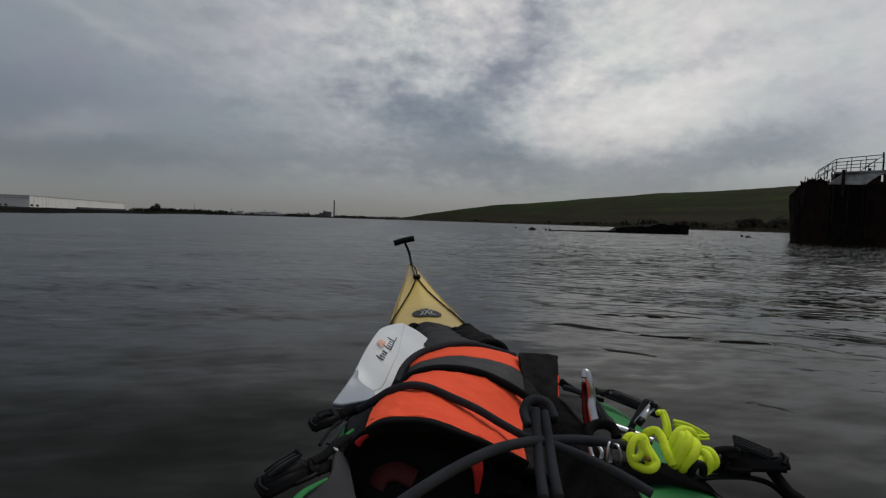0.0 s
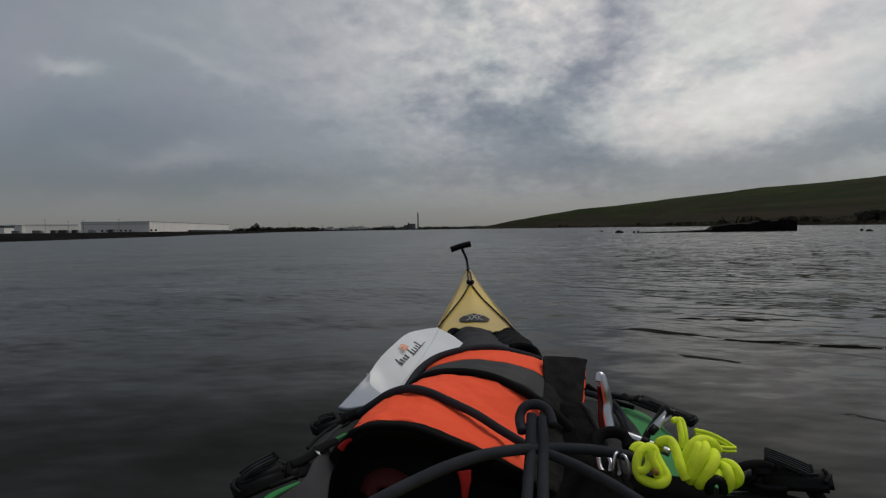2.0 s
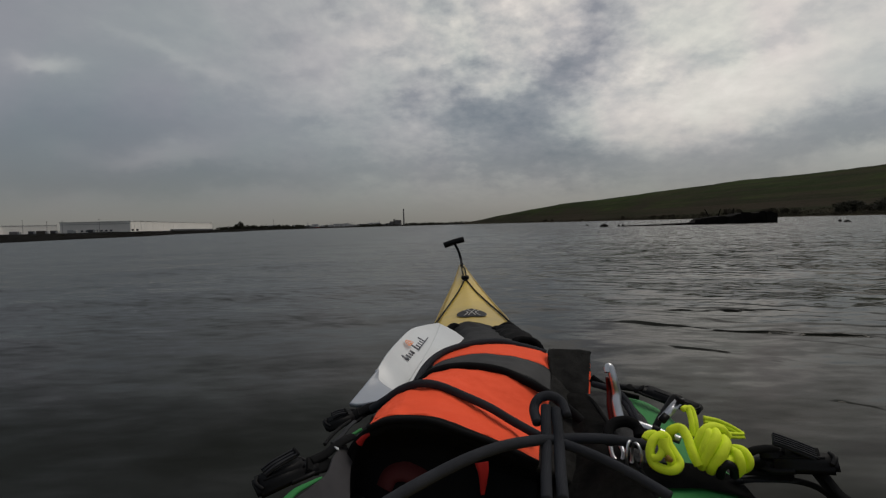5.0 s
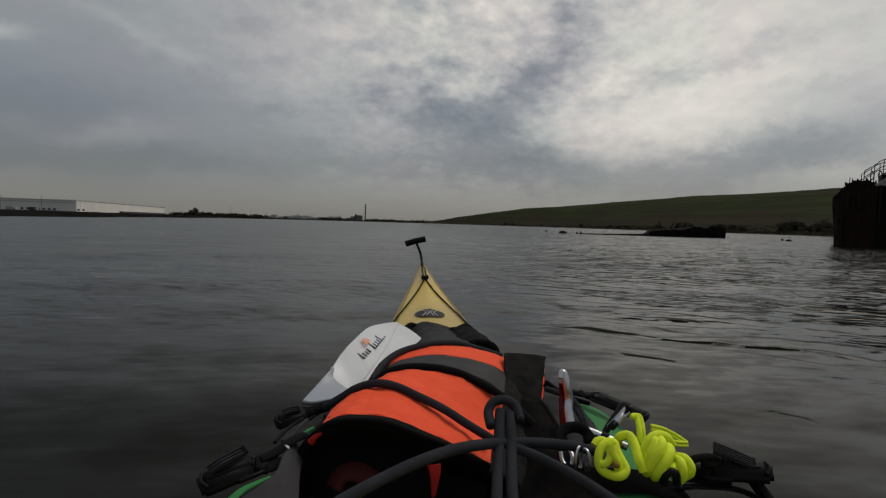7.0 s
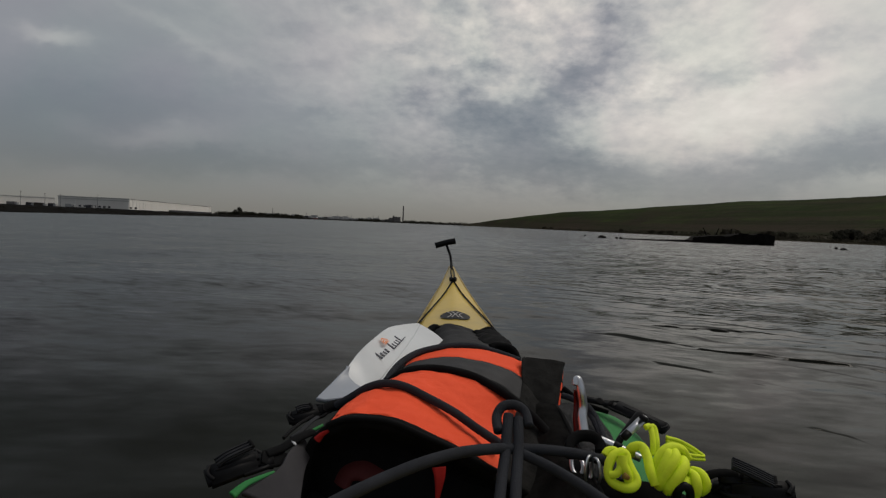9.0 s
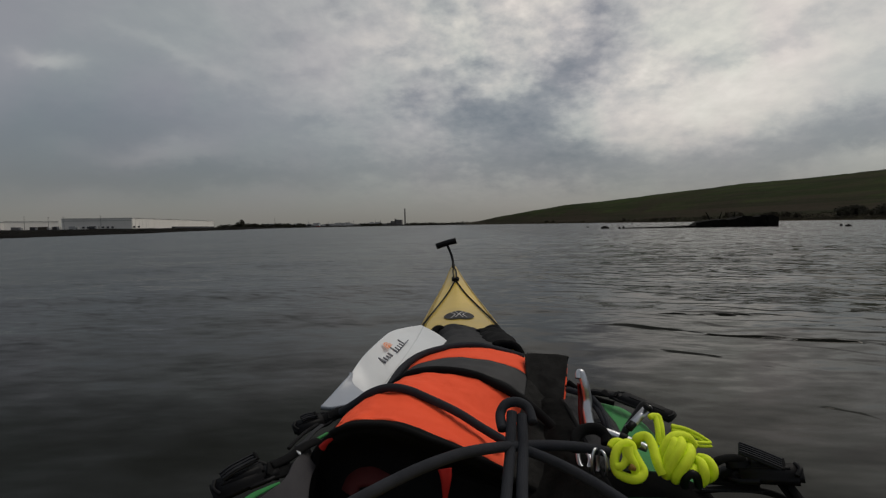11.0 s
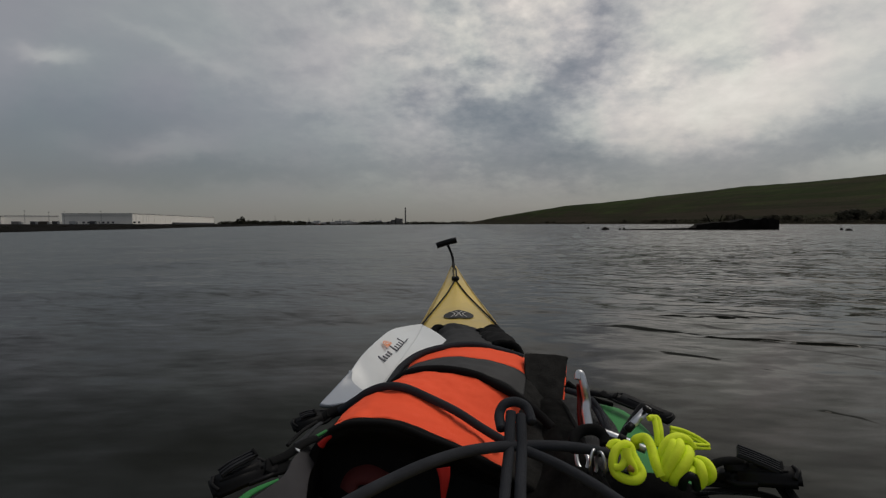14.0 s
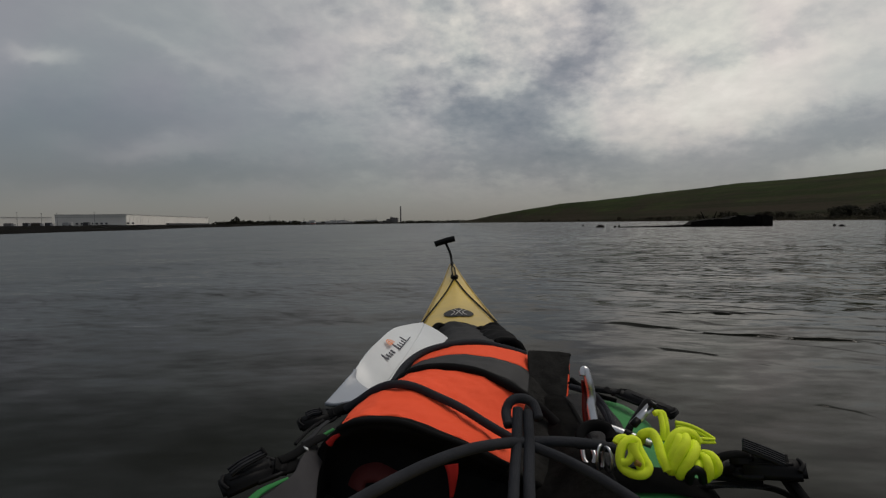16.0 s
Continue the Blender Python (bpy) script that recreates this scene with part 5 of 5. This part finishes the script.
def build_bag():
    bm = bmesh.new()
    nx, ny = 60, 44
    top, low = [], []
    for i in range(nx):
        x = BX[0] + (BX[1] - BX[0]) * i / (nx - 1)
        top.append([bm.verts.new((x, BY[0] + (BY[1] - BY[0]) * j / (ny - 1), bag_top(x, BY[0] + (BY[1] - BY[0]) * j / (ny - 1)))) for j in range(ny)])
        low.append([bm.verts.new((x * 0.96, BY[0] + (BY[1] - BY[0]) * j / (ny - 1), 0.226)) for j in range(ny)])
    for i in range(nx - 1):
        for j in range(ny - 1):
            bm.faces.new((top[i][j], top[i + 1][j], top[i + 1][j + 1], top[i][j + 1]))
            bm.faces.new((low[i][j], low[i][j + 1], low[i + 1][j + 1], low[i + 1][j]))
    for i in range(nx - 1):
        for j in (0, ny - 1):
            bm.faces.new((top[i][j], low[i][j], low[i + 1][j], top[i + 1][j]))
    for j in range(ny - 1):
        for i in (0, nx - 1):
            bm.faces.new((top[i][j], low[i][j], low[i][j + 1], top[i][j + 1]))
    part("body", bm, "green", bag, "green coated fabric body")
    def panel(name, x0, x1, y0, y1, mat, label):
        bm = bmesh.new()
        n, m = 40, 36
        g = [[bm.verts.new((x, y, bag_top(x, y) + 0.004 + 0.0015 * noise.noise(Vector((x * 45, y * 45, 5)))))
              for y in (y0 + (y1 - y0) * j / m for j in range(m + 1))] for x in (x0 + (x1 - x0) * i / n for i in range(n + 1))]
        for i in range(n):
            for j in range(m):
                bm.faces.new((g[i][j], g[i + 1][j], g[i + 1][j + 1], g[i][j + 1]))
        bmesh.ops.solidify(bm, geom=bm.faces[:], thickness=0.004)
        part(name, bm, mat, bag, label)

    panel("side_panel", -0.150, -0.112, 0.475, 0.875, "grey", "charcoal grey side panel")
    panel("top_panel", -0.11, 0.19, 0.475, 0.875, "mesh", "black mesh top panel")
    panel("grey_panel", 0.192, 0.246, 0.602, 0.875, "grey", "charcoal grey top panel")
    panel("corner_panel", 0.192, 0.312, 0.548, 0.60, "black", "black corner panel")
    for x in (-0.150, 0.19):
        part("piping", tube([(x, y, bag_top(x, y) + 0.003) for y in (0.48, 0.55, 0.62, 0.7, 0.78, 0.85)], 0.0032, 6), "black", bag)


build_bag()


# the bag's standing left shoulder: green bound edge and charcoal side
part("edge_binding", tube([(-0.181, 0.492, 0.311), (-0.173, 0.504, 0.316), (-0.161, 0.514, 0.319), (-0.151, 0.522, 0.321)], (0.0050, 0.0014), 8, flat=0.5, up=(0, -0.6, 1)), "green", bag, "green bound edge")
part("edge_binding", tube([(-0.151, 0.603, 0.320), (-0.143, 0.623, 0.321), (-0.132, 0.643, 0.322)], 0.0022, 8), "green", bag)
part("shoulder_panel", sheet([[(-0.172, 0.492, 0.313), (-0.148, 0.492, 0.306), (-0.117, 0.492, 0.301)], [(-0.150, 0.522, 0.321), (-0.138, 0.522, 0.314), (-0.123, 0.522, 0.304)], [(-0.147, 0.563, 0.325), (-0.140, 0.562, 0.319), (-0.130, 0.562, 0.308)], [(-0.148, 0.613, 0.320), (-0.143, 0.612, 0.314), (-0.136, 0.612, 0.300)]], 16, 24, 0.005, 0.002, 31.0), "panel", bag, "charcoal grey shoulder panel")
part("label_tab", sheet([[(-0.151, 0.578, 0.329), (-0.146, 0.578, 0.327)], [(-0.148, 0.576, 0.326), (-0.145, 0.576, 0.325)]], 4, 4, 0.001), "white", bag, "tiny white label tab")


def slab(points, wide, thick, name, mat, parent, label="", bevel=0.003):
    """A flat bevelled plate along a line of points, lying face up towards the paddler."""
    bm = bmesh.new()
    for a, b in zip(points, points[1:]):
        a, b = Vector(a), Vector(b)
        x = (b - a).normalized()
        y = Vector((0.05, -0.45, 1)).cross(x).normalized()
        m = Matrix((x, y, x.cross(y))).transposed().to_4x4()
        m.translation = (a + b) / 2
        box(((b - a).length + bevel, wide, thick), m, bevel, bm)
    return part(name, bm, mat, parent, label)


def side_buckle(root, shoulder, nose, wide, thick):
    """A side-release buckle: socket towards the nose, forked plug towards the root, slot bar and webbing."""
    r, s, n = Vector(root), Vector(shoulder), Vector(nose)
    ob = slab([s, n], wide, thick, "buckle", "plastic", bag, "black plastic side-release buckle", min(wide, thick) * 0.28)
    slab([r, s.lerp(n, 0.1)], wide * 0.72, thick * 0.6, "plug", "plastic", ob, "", thick * 0.18)
    x = (n - s).normalized()
    y = Vector((0.05, -0.45, 1)).cross(x).normalized()
    z = x.cross(y)
    for q in (-1, 1):
        part("prong", tube([r.lerp(s, 0.5) + y * q * wide * 0.34, s + y * q * wide * 0.54, s.lerp(n, 0.35) + y * q * wide * 0.5], thick * 0.20, 8), "plastic", ob)
    part("slot_bar", tube([n - x * 0.004 + y * wide * 0.36 + z * thick * 0.4, n + z * thick * 0.5, n - x * 0.004 - y * wide * 0.36 + z * thick * 0.4], thick * 0.16, 8), "plastic", ob)
    part("rib", tube([s.lerp(n, 0.15) + z * thick * 0.5, s.lerp(n, 0.85) + z * thick * 0.5], thick * 0.12, 6, n=6), "plastic", ob)
    part("webbing", tube([r - x * 0.014, r, r.lerp(s, 0.7) + z * thick * 0.45], wide * 0.34, 8, flat=0.16, up=tuple(z)), "black", ob)
    return ob


def strap_tail(points, width, ribs=4):
    """A folded end of ribbed webbing along a line of places."""
    pts = [Vector(p) for p in points]
    side = (pts[-1] - pts[0]).cross(Vector((0, -0.4, 1))).normalized() * width / 2
    up = side.cross(pts[-1] - pts[0]).normalized()
    up = up if up.z > 0 else -up
    tail = part("strap_tail", sheet([[p - side, p + up * 0.0006, p + side] for p in pts], 9, 22, 0.003), "webbing", bag, "dark grey ribbed webbing end")
    for i in range(ribs):
        q = -0.78 + 1.56 * i / (ribs - 1)
        part("rib", tube([p + side * q + up * 0.0012 for p in pts], 0.0010, 5, n=18), "webbing", tail)
    part("tail_fold", tube([pts[-1] - side * 0.98, pts[-1] + up * 0.001, pts[-1] + side * 0.98], 0.0022, 6, n=10), "black", tail)


# near buckle on the paddler's left, its folded tail above it
side_buckle((-0.163, 0.557, 0.315), (-0.179, 0.550, 0.319), (-0.218, 0.522, 0.311), 0.026, 0.013)
slab([(-0.179, 0.549, 0.324), (-0.210, 0.530, 0.316)], 0.016, 0.010, "buckle_cover", "plastic", bag, "", 0.003)
strap_tail([(-0.213, 0.528, 0.324), (-0.204, 0.533, 0.330), (-0.195, 0.541, 0.333), (-0.185, 0.549, 0.336)], 0.011, 3)
part("side_strap", tube([(-0.173, 0.548, 0.316), (-0.160, 0.557, 0.316), (-0.148, 0.567, 0.315)], 0.009, 8, flat=0.22, up=(0, -0.4, 1)), "black", bag)
part("side_strap", tube([(-0.172, 0.558, 0.322), (-0.159, 0.573, 0.323), (-0.147, 0.593, 0.327), (-0.136, 0.613, 0.326)], 0.0062, 8, flat=0.5, up=(0, -0.4, 1)), "black", bag)
part("side_cord", tube([(-0.169, 0.608, 0.319), (-0.165, 0.623, 0.322), (-0.159, 0.643, 0.324), (-0.149, 0.663, 0.326)], 0.0022, 8), "cord", bag)
part("side_cord", tube([(-0.160, 0.608, 0.320), (-0.153, 0.623, 0.322), (-0.148, 0.643, 0.325), (-0.143, 0.663, 0.325)], 0.0030, 8, flat=0.5), "webbing", bag)
# far buckle on the left
side_buckle((-0.140, 0.727, 0.314), (-0.156, 0.722, 0.311), (-0.191, 0.702, 0.305), 0.022, 0.011)
strap_tail([(-0.183, 0.707, 0.317), (-0.176, 0.712, 0.319), (-0.166, 0.717, 0.319)], 0.010, 3)
part("side_strap", tube([(-0.158, 0.722, 0.311), (-0.137, 0.728, 0.319), (-0.117, 0.728, 0.325), (-0.098, 0.724, 0.335)], 0.0085, 8, flat=0.45, up=(0, -0.4, 1)), "black", bag)
# far buckle on the right
side_buckle((0.262, 0.805, 0.313), (0.276, 0.795, 0.313), (0.330, 0.740, 0.301), 0.022, 0.010)
slab([(0.238, 0.825, 0.312), (0.266, 0.807, 0.312)], 0.012, 0.006, "strap_slide", "plastic", bag, "", 0.002)
part("side_strap", tube([(0.204, 0.845, 0.317), (0.219, 0.835, 0.309), (0.240, 0.820, 0.304)], 0.0050, 8, flat=0.4, up=(0, -0.4, 1)), "black", bag)
part("handle", tube([(0.292, 0.785, 0.309), (0.307, 0.780, 0.308), (0.321, 0.770, 0.303), (0.329, 0.760, 0.296)], 0.0030, 8), "plastic", bag)
# near buckle on the right with its folded tail, arched strap and hanging ends
side_buckle((0.320, 0.587, 0.295), (0.333, 0.577, 0.301), (0.383, 0.549, 0.311), 0.024, 0.016)
slab([(0.324, 0.584, 0.309), (0.344, 0.575, 0.313), (0.365, 0.564, 0.311)], 0.018, 0.008, "buckle_cover", "plastic", bag, "", 0.0025)
strap_tail([(0.332, 0.574, 0.330), (0.345, 0.569, 0.326), (0.357, 0.564, 0.322), (0.370, 0.559, 0.317)], 0.017, 5)
part("side_strap", tube([(0.306, 0.591, 0.300), (0.318, 0.587, 0.310), (0.331, 0.581, 0.315), (0.346, 0.575, 0.314)], 0.0060, 8, flat=0.4, up=(0, -0.4, 1)), "black", bag)
part("side_strap", tube([(0.302, 0.591, 0.287), (0.323, 0.583, 0.289), (0.353, 0.572, 0.289)], 0.0075, 8, flat=0.5, up=(0, -0.4, 1)), "black", bag)
for pts in ([(0.368, 0.563, 0.299), (0.373, 0.553, 0.289), (0.383, 0.543, 0.277), (0.389, 0.532, 0.270)], [(0.374, 0.559, 0.301), (0.376, 0.548, 0.293), (0.381, 0.538, 0.283), (0.389, 0.528, 0.277)]):
    part("hanging_webbing", tube(pts, 0.0058, 8, flat=0.35, up=(0.3, -0.8, 0.4)), "black", bag)
part("zip_edge", tube([(0.279, 0.579, 0.275), (0.296, 0.580, 0.279), (0.325, 0.576, 0.283), (0.356, 0.567, 0.284), (0.373, 0.557, 0.280), (0.386, 0.547, 0.268)], 0.0034, 8), "black", bag)
for i in range(26):   # zip teeth
    p = Vector((0.295, 0.578, 0.281)).lerp(Vector((0.360, 0.565, 0.285)), i / 25)
    part("zip_tooth", box((0.0016, 0.0036, 0.0024), Matrix.Translation(p), 0.0), "webbing", bag, smooth=False)

# elastic cords over the load
def cord(pts, r, label="charcoal elastic cord stretched over the deck load", mat="bungee"):
    single("bungee_cord", tube(pts, r, 12, n=len(pts) * 10), mat, label, "cord", "deck cords")


cord([(-0.128, 0.705, 0.326), (-0.106, 0.696, 0.342), (-0.085, 0.690, 0.357), (-0.061, 0.683, 0.366), (-0.037, 0.681, 0.364), (-0.008, 0.677, 0.353), (0.028, 0.663, 0.340), (0.056, 0.648, 0.327), (0.086, 0.629, 0.315)], 0.0054)
cord([(-0.073, 0.779, 0.331), (-0.053, 0.785, 0.348), (-0.025, 0.785, 0.358), (0.013, 0.786, 0.359), (0.055, 0.781, 0.353), (0.092, 0.770, 0.339), (0.123, 0.755, 0.323), (0.151, 0.729, 0.304), (0.171, 0.693, 0.288)], 0.0064, "black elastic cord stretched over the deck load", "black")
cord([(-0.074, 0.804, 0.332), (-0.059, 0.855, 0.345), (-0.031, 0.895, 0.356), (0.013, 0.921, 0.362), (0.063, 0.931, 0.363), (0.109, 0.931, 0.353), (0.147, 0.921, 0.343)], 0.0056)
cord([(-0.088, 0.463, 0.319), (-0.065, 0.478, 0.326), (-0.036, 0.499, 0.332), (-0.004, 0.519, 0.338), (0.030, 0.543, 0.339), (0.061, 0.563, 0.336), (0.094, 0.583, 0.330), (0.138, 0.595, 0.325), (0.175, 0.601, 0.319), (0.207, 0.604, 0.311)], 0.0059)
cord([(0.105, 0.579, 0.326), (0.132, 0.564, 0.320), (0.160, 0.544, 0.312), (0.179, 0.529, 0.305), (0.196, 0.514, 0.298)], 0.0056)
loop = thing("cord_loop", (0.098, 0.621, 0.364), "doubled charcoal elastic cord hanging from a black loop", "cord", "deck cords")
part("strand", tube([(0.091, 0.608, 0.359), (0.088, 0.593, 0.344), (0.085, 0.574, 0.327), (0.079, 0.544, 0.313), (0.073, 0.508, 0.300)], 0.0059, 12, n=40), "bungee", loop)
part("strand", tube([(0.102, 0.608, 0.355), (0.101, 0.593, 0.343), (0.099, 0.574, 0.327), (0.094, 0.544, 0.313), (0.089, 0.508, 0.300)], 0.0061, 12, n=40), "bungee", loop)
part("eye", tube([(0.079, 0.595, 0.344), (0.078, 0.613, 0.354), (0.085, 0.620, 0.364), (0.099, 0.622, 0.366), (0.111, 0.618, 0.360), (0.114, 0.601, 0.349)], 0.0058, 10, n=36), "bungee", loop)
cord([(0.195, 0.795, 0.325), (0.212, 0.770, 0.325), (0.225, 0.745, 0.315), (0.229, 0.704, 0.300)], 0.0046)
cord([(0.221, 0.755, 0.326), (0.230, 0.735, 0.314), (0.230, 0.694, 0.300)], 0.0040)
cord([(0.207, 0.845, 0.322), (0.221, 0.835, 0.313), (0.244, 0.824, 0.302), (0.271, 0.814, 0.296)], 0.0036, "black elastic cord stretched over the deck load", "black")

# snap hooks
def ring(pts, r, mat, name, parent, label="", n=36):
    return part(name, tube(pts, r, 10, n=n, closed=True), mat, parent, label)


hook = thing("carabiner", (0.199, 0.705, 0.331), "polished aluminium carabiner standing on edge among the cords", "carabiner", "carabiners")
part("bow", tube([(0.189, 0.699, 0.370), (0.191, 0.702, 0.377), (0.194, 0.701, 0.375), (0.197, 0.697, 0.361), (0.200, 0.696, 0.343), (0.198, 0.690, 0.330), (0.199, 0.680, 0.312)], (0.0044, 0.0066), 12, n=50), "steel", hook)
part("spine", tube([(0.193, 0.709, 0.361), (0.195, 0.710, 0.343), (0.194, 0.703, 0.324), (0.195, 0.694, 0.303)], (0.0036, 0.0056), 10), "anod", hook, "dark red gate sleeve")
part("lower_bow", tube([(0.181, 0.624, 0.305), (0.182, 0.614, 0.299), (0.177, 0.608, 0.291), (0.170, 0.613, 0.294), (0.170, 0.624, 0.303)], 0.0026, 10), "steel", hook)
hook2 = thing("carabiner", (0.230, 0.631, 0.329), "aluminium carabiner lying on the bag with a wire gate", "carabiner", "carabiners")
part("spine", tube([(0.197, 0.635, 0.327), (0.209, 0.628, 0.325), (0.226, 0.618, 0.321), (0.245, 0.605, 0.316)], 0.0047, 12), "steel", hook2)
part("collar", tube([(0.219, 0.622, 0.323), (0.226, 0.617, 0.321)], 0.0060, 10, n=4), "plastic", hook2, "black collar")
part("gate_frame", tube([(0.223, 0.625, 0.322), (0.231, 0.630, 0.332), (0.246, 0.641, 0.345), (0.256, 0.647, 0.353), (0.264, 0.645, 0.352)], 0.0046, 10, flat=0.7), "plastic", hook2, "black gate frame")
slab([(0.224, 0.608, 0.338), (0.254, 0.623, 0.359)], 0.0095, 0.004, "gate", "steel", hook2, "flat polished gate", 0.0012)
slab([(0.222, 0.602, 0.340), (0.230, 0.606, 0.346)], 0.0085, 0.0045, "gate_pin", "plastic", hook2, "", 0.001)
slab([(0.248, 0.616, 0.358), (0.252, 0.618, 0.360)], 0.0100, 0.0050, "gate_pin", "plastic", hook2, "", 0.001)
sling = thing("sling_loop", (0.182, 0.615, 0.325), "black webbing loop tying the carabiners to the deck", "strap")
part("loop", tube([(0.165, 0.609, 0.311), (0.166, 0.620, 0.322), (0.177, 0.630, 0.328), (0.193, 0.632, 0.329), (0.203, 0.627, 0.324), (0.202, 0.617, 0.317)], 0.0068, 10, n=40, flat=0.6), "black", sling)
links = thing("chain_links", (0.180, 0.594, 0.308), "small steel rings hanging beside the carabiner", "ring")
for c, tilt in (((0.183, 0.596, 0.305), 0.9), ((0.190, 0.592, 0.304), 1.9)):
    c = Vector(c)
    ring([c + Vector((0.009 * math.cos(q) * math.cos(tilt), 0.009 * math.cos(q) * math.sin(tilt), 0.015 * math.sin(q))) for q in (2 * math.pi * i / 8 for i in range(8))], 0.0017, "steel", "link", links, n=24)

# neon line, knotted
neon = thing("neon_cord_bundle", (0.253, 0.576, 0.314), "neon yellow braided cord knotted into a bundle", "rope")


def strand(name, pts, r, closed=False):
    return part(name, tube(pts, r, 12, n=len(pts) * 9, closed=closed), "neon", neon)


strand("loop", [(0.211, 0.575, 0.335), (0.201, 0.572, 0.330), (0.196, 0.567, 0.319), (0.198, 0.562, 0.309), (0.208, 0.557, 0.305), (0.218, 0.555, 0.306), (0.224, 0.559, 0.311), (0.221, 0.566, 0.319), (0.218, 0.572, 0.326), (0.217, 0.576, 0.332)], 0.0050, True)
strand("loop", [(0.210, 0.566, 0.335), (0.210, 0.562, 0.327), (0.213, 0.560, 0.320), (0.217, 0.561, 0.310)], 0.0052)
strand("loop", [(0.196, 0.561, 0.316), (0.202, 0.559, 0.318), (0.207, 0.562, 0.324), (0.208, 0.568, 0.330)], 0.0040)
strand("tuck", [(0.196, 0.582, 0.328), (0.200, 0.584, 0.332), (0.206, 0.584, 0.333), (0.210, 0.580, 0.331)], 0.0044)
part("frayed_end", tube([(0.208, 0.552, 0.320), (0.213, 0.552, 0.317)], (0.0036, 0.0022), 8, n=4), "stain", neon, "scorched brown cord end")
strand("strand", [(0.231, 0.601, 0.323), (0.229, 0.592, 0.333), (0.237, 0.586, 0.338), (0.240, 0.576, 0.332), (0.240, 0.563, 0.320), (0.244, 0.557, 0.309)], 0.0053)
strand("strand", [(0.249, 0.567, 0.308), (0.248, 0.569, 0.320), (0.253, 0.572, 0.334), (0.264, 0.576, 0.342), (0.279, 0.582, 0.338), (0.289, 0.586, 0.327)], 0.0054)
for wrap in ([(0.261, 0.574, 0.339), (0.259, 0.566, 0.336), (0.251, 0.560, 0.324), (0.249, 0.563, 0.311)],
             [(0.269, 0.576, 0.338), (0.265, 0.562, 0.337), (0.257, 0.556, 0.328), (0.250, 0.557, 0.314), (0.251, 0.566, 0.304)],
             [(0.279, 0.576, 0.329), (0.273, 0.558, 0.331), (0.263, 0.549, 0.322), (0.257, 0.553, 0.310), (0.259, 0.562, 0.301)],
             [(0.283, 0.569, 0.316), (0.278, 0.555, 0.317), (0.270, 0.549, 0.315), (0.264, 0.551, 0.311), (0.265, 0.560, 0.303)]):
    strand("wrap", wrap, 0.0056)
strand("knot", [(0.281, 0.563, 0.321), (0.281, 0.551, 0.323), (0.281, 0.545, 0.317), (0.282, 0.547, 0.308), (0.282, 0.554, 0.301)], 0.0052)
strand("knot", [(0.288, 0.571, 0.320), (0.292, 0.561, 0.322), (0.295, 0.555, 0.316), (0.295, 0.555, 0.309), (0.293, 0.561, 0.302)], 0.0050)
for off in (0.0, 1.0):   # doubled tail folded over the top
    strand("tail", [Vector(p) + Vector((0.0046, 0.001, -0.0006)) * off for p in [(0.246, 0.601, 0.354), (0.251, 0.603, 0.355), (0.253, 0.601, 0.352), (0.252, 0.592, 0.343), (0.250, 0.584, 0.329)]], 0.0032)
    strand("tail", [Vector(p) + Vector((0.0004, 0.0016, 0.0036)) * off for p in [(0.275, 0.611, 0.335), (0.289, 0.608, 0.333), (0.301, 0.601, 0.329), (0.312, 0.594, 0.323)]], (0.0030, 0.0014))
    strand("tail", [Vector(p) + Vector((0.0, 0.001, 0.0036)) * off for p in [(0.312, 0.593, 0.323), (0.296, 0.590, 0.325), (0.282, 0.586, 0.330), (0.271, 0.584, 0.336)]], (0.0014, 0.0030))
part("cord_lock", tube([(0.265, 0.554, 0.298), (0.263, 0.547, 0.310), (0.268, 0.545, 0.315), (0.274, 0.545, 0.311), (0.278, 0.550, 0.300)], 0.0046, 10, n=30), "plastic", neon, "black plastic ring")

# the maker's oval on the bow deck
def build_badge():
    y0, rx, ry = 1.60, 0.046, 0.040
    bm = bmesh.new()
    rings = []
    for j in range(5):
        rings.append([bm.verts.new((axis(y0) + rx * j / 4 * math.cos(a), y0 + ry * j / 4 * math.sin(a),
                                    deck_z(axis(y0) + rx * j / 4 * math.cos(a), y0 + ry * j / 4 * math.sin(a)) + 0.003)) for a in (2 * math.pi * q / 32 for q in range(32))])
    for A, B in zip(rings, rings[1:]):
        for q in range(32):
            f = (A[q], B[q], B[(q + 1) % 32], A[(q + 1) % 32])
            bm.faces.new(f)
    bmesh.ops.remove_doubles(bm, verts=bm.verts[:], dist=0.0001)
    badge = part("badge", bm, "reflect", kayak, "dark oval badge with crossed light strokes")
    for pts in (((-0.024, -0.026), (-0.012, 0.0), (-0.024, 0.026)), ((0.024, -0.026), (0.012, 0.0), (0.024, 0.026)), ((-0.011, -0.028), (0.0, 0.0), (0.011, 0.028)), ((0.011, -0.028), (0.0, 0.0), (-0.011, 0.028))):
        part("stroke", tube([(axis(y0) + dx, y0 + dy, deck_z(axis(y0) + dx, y0 + dy) + 0.0045) for dx, dy in pts], 0.0019, 6, flat=0.3, up=(0, 0, 1)), "pale", badge)


build_badge()
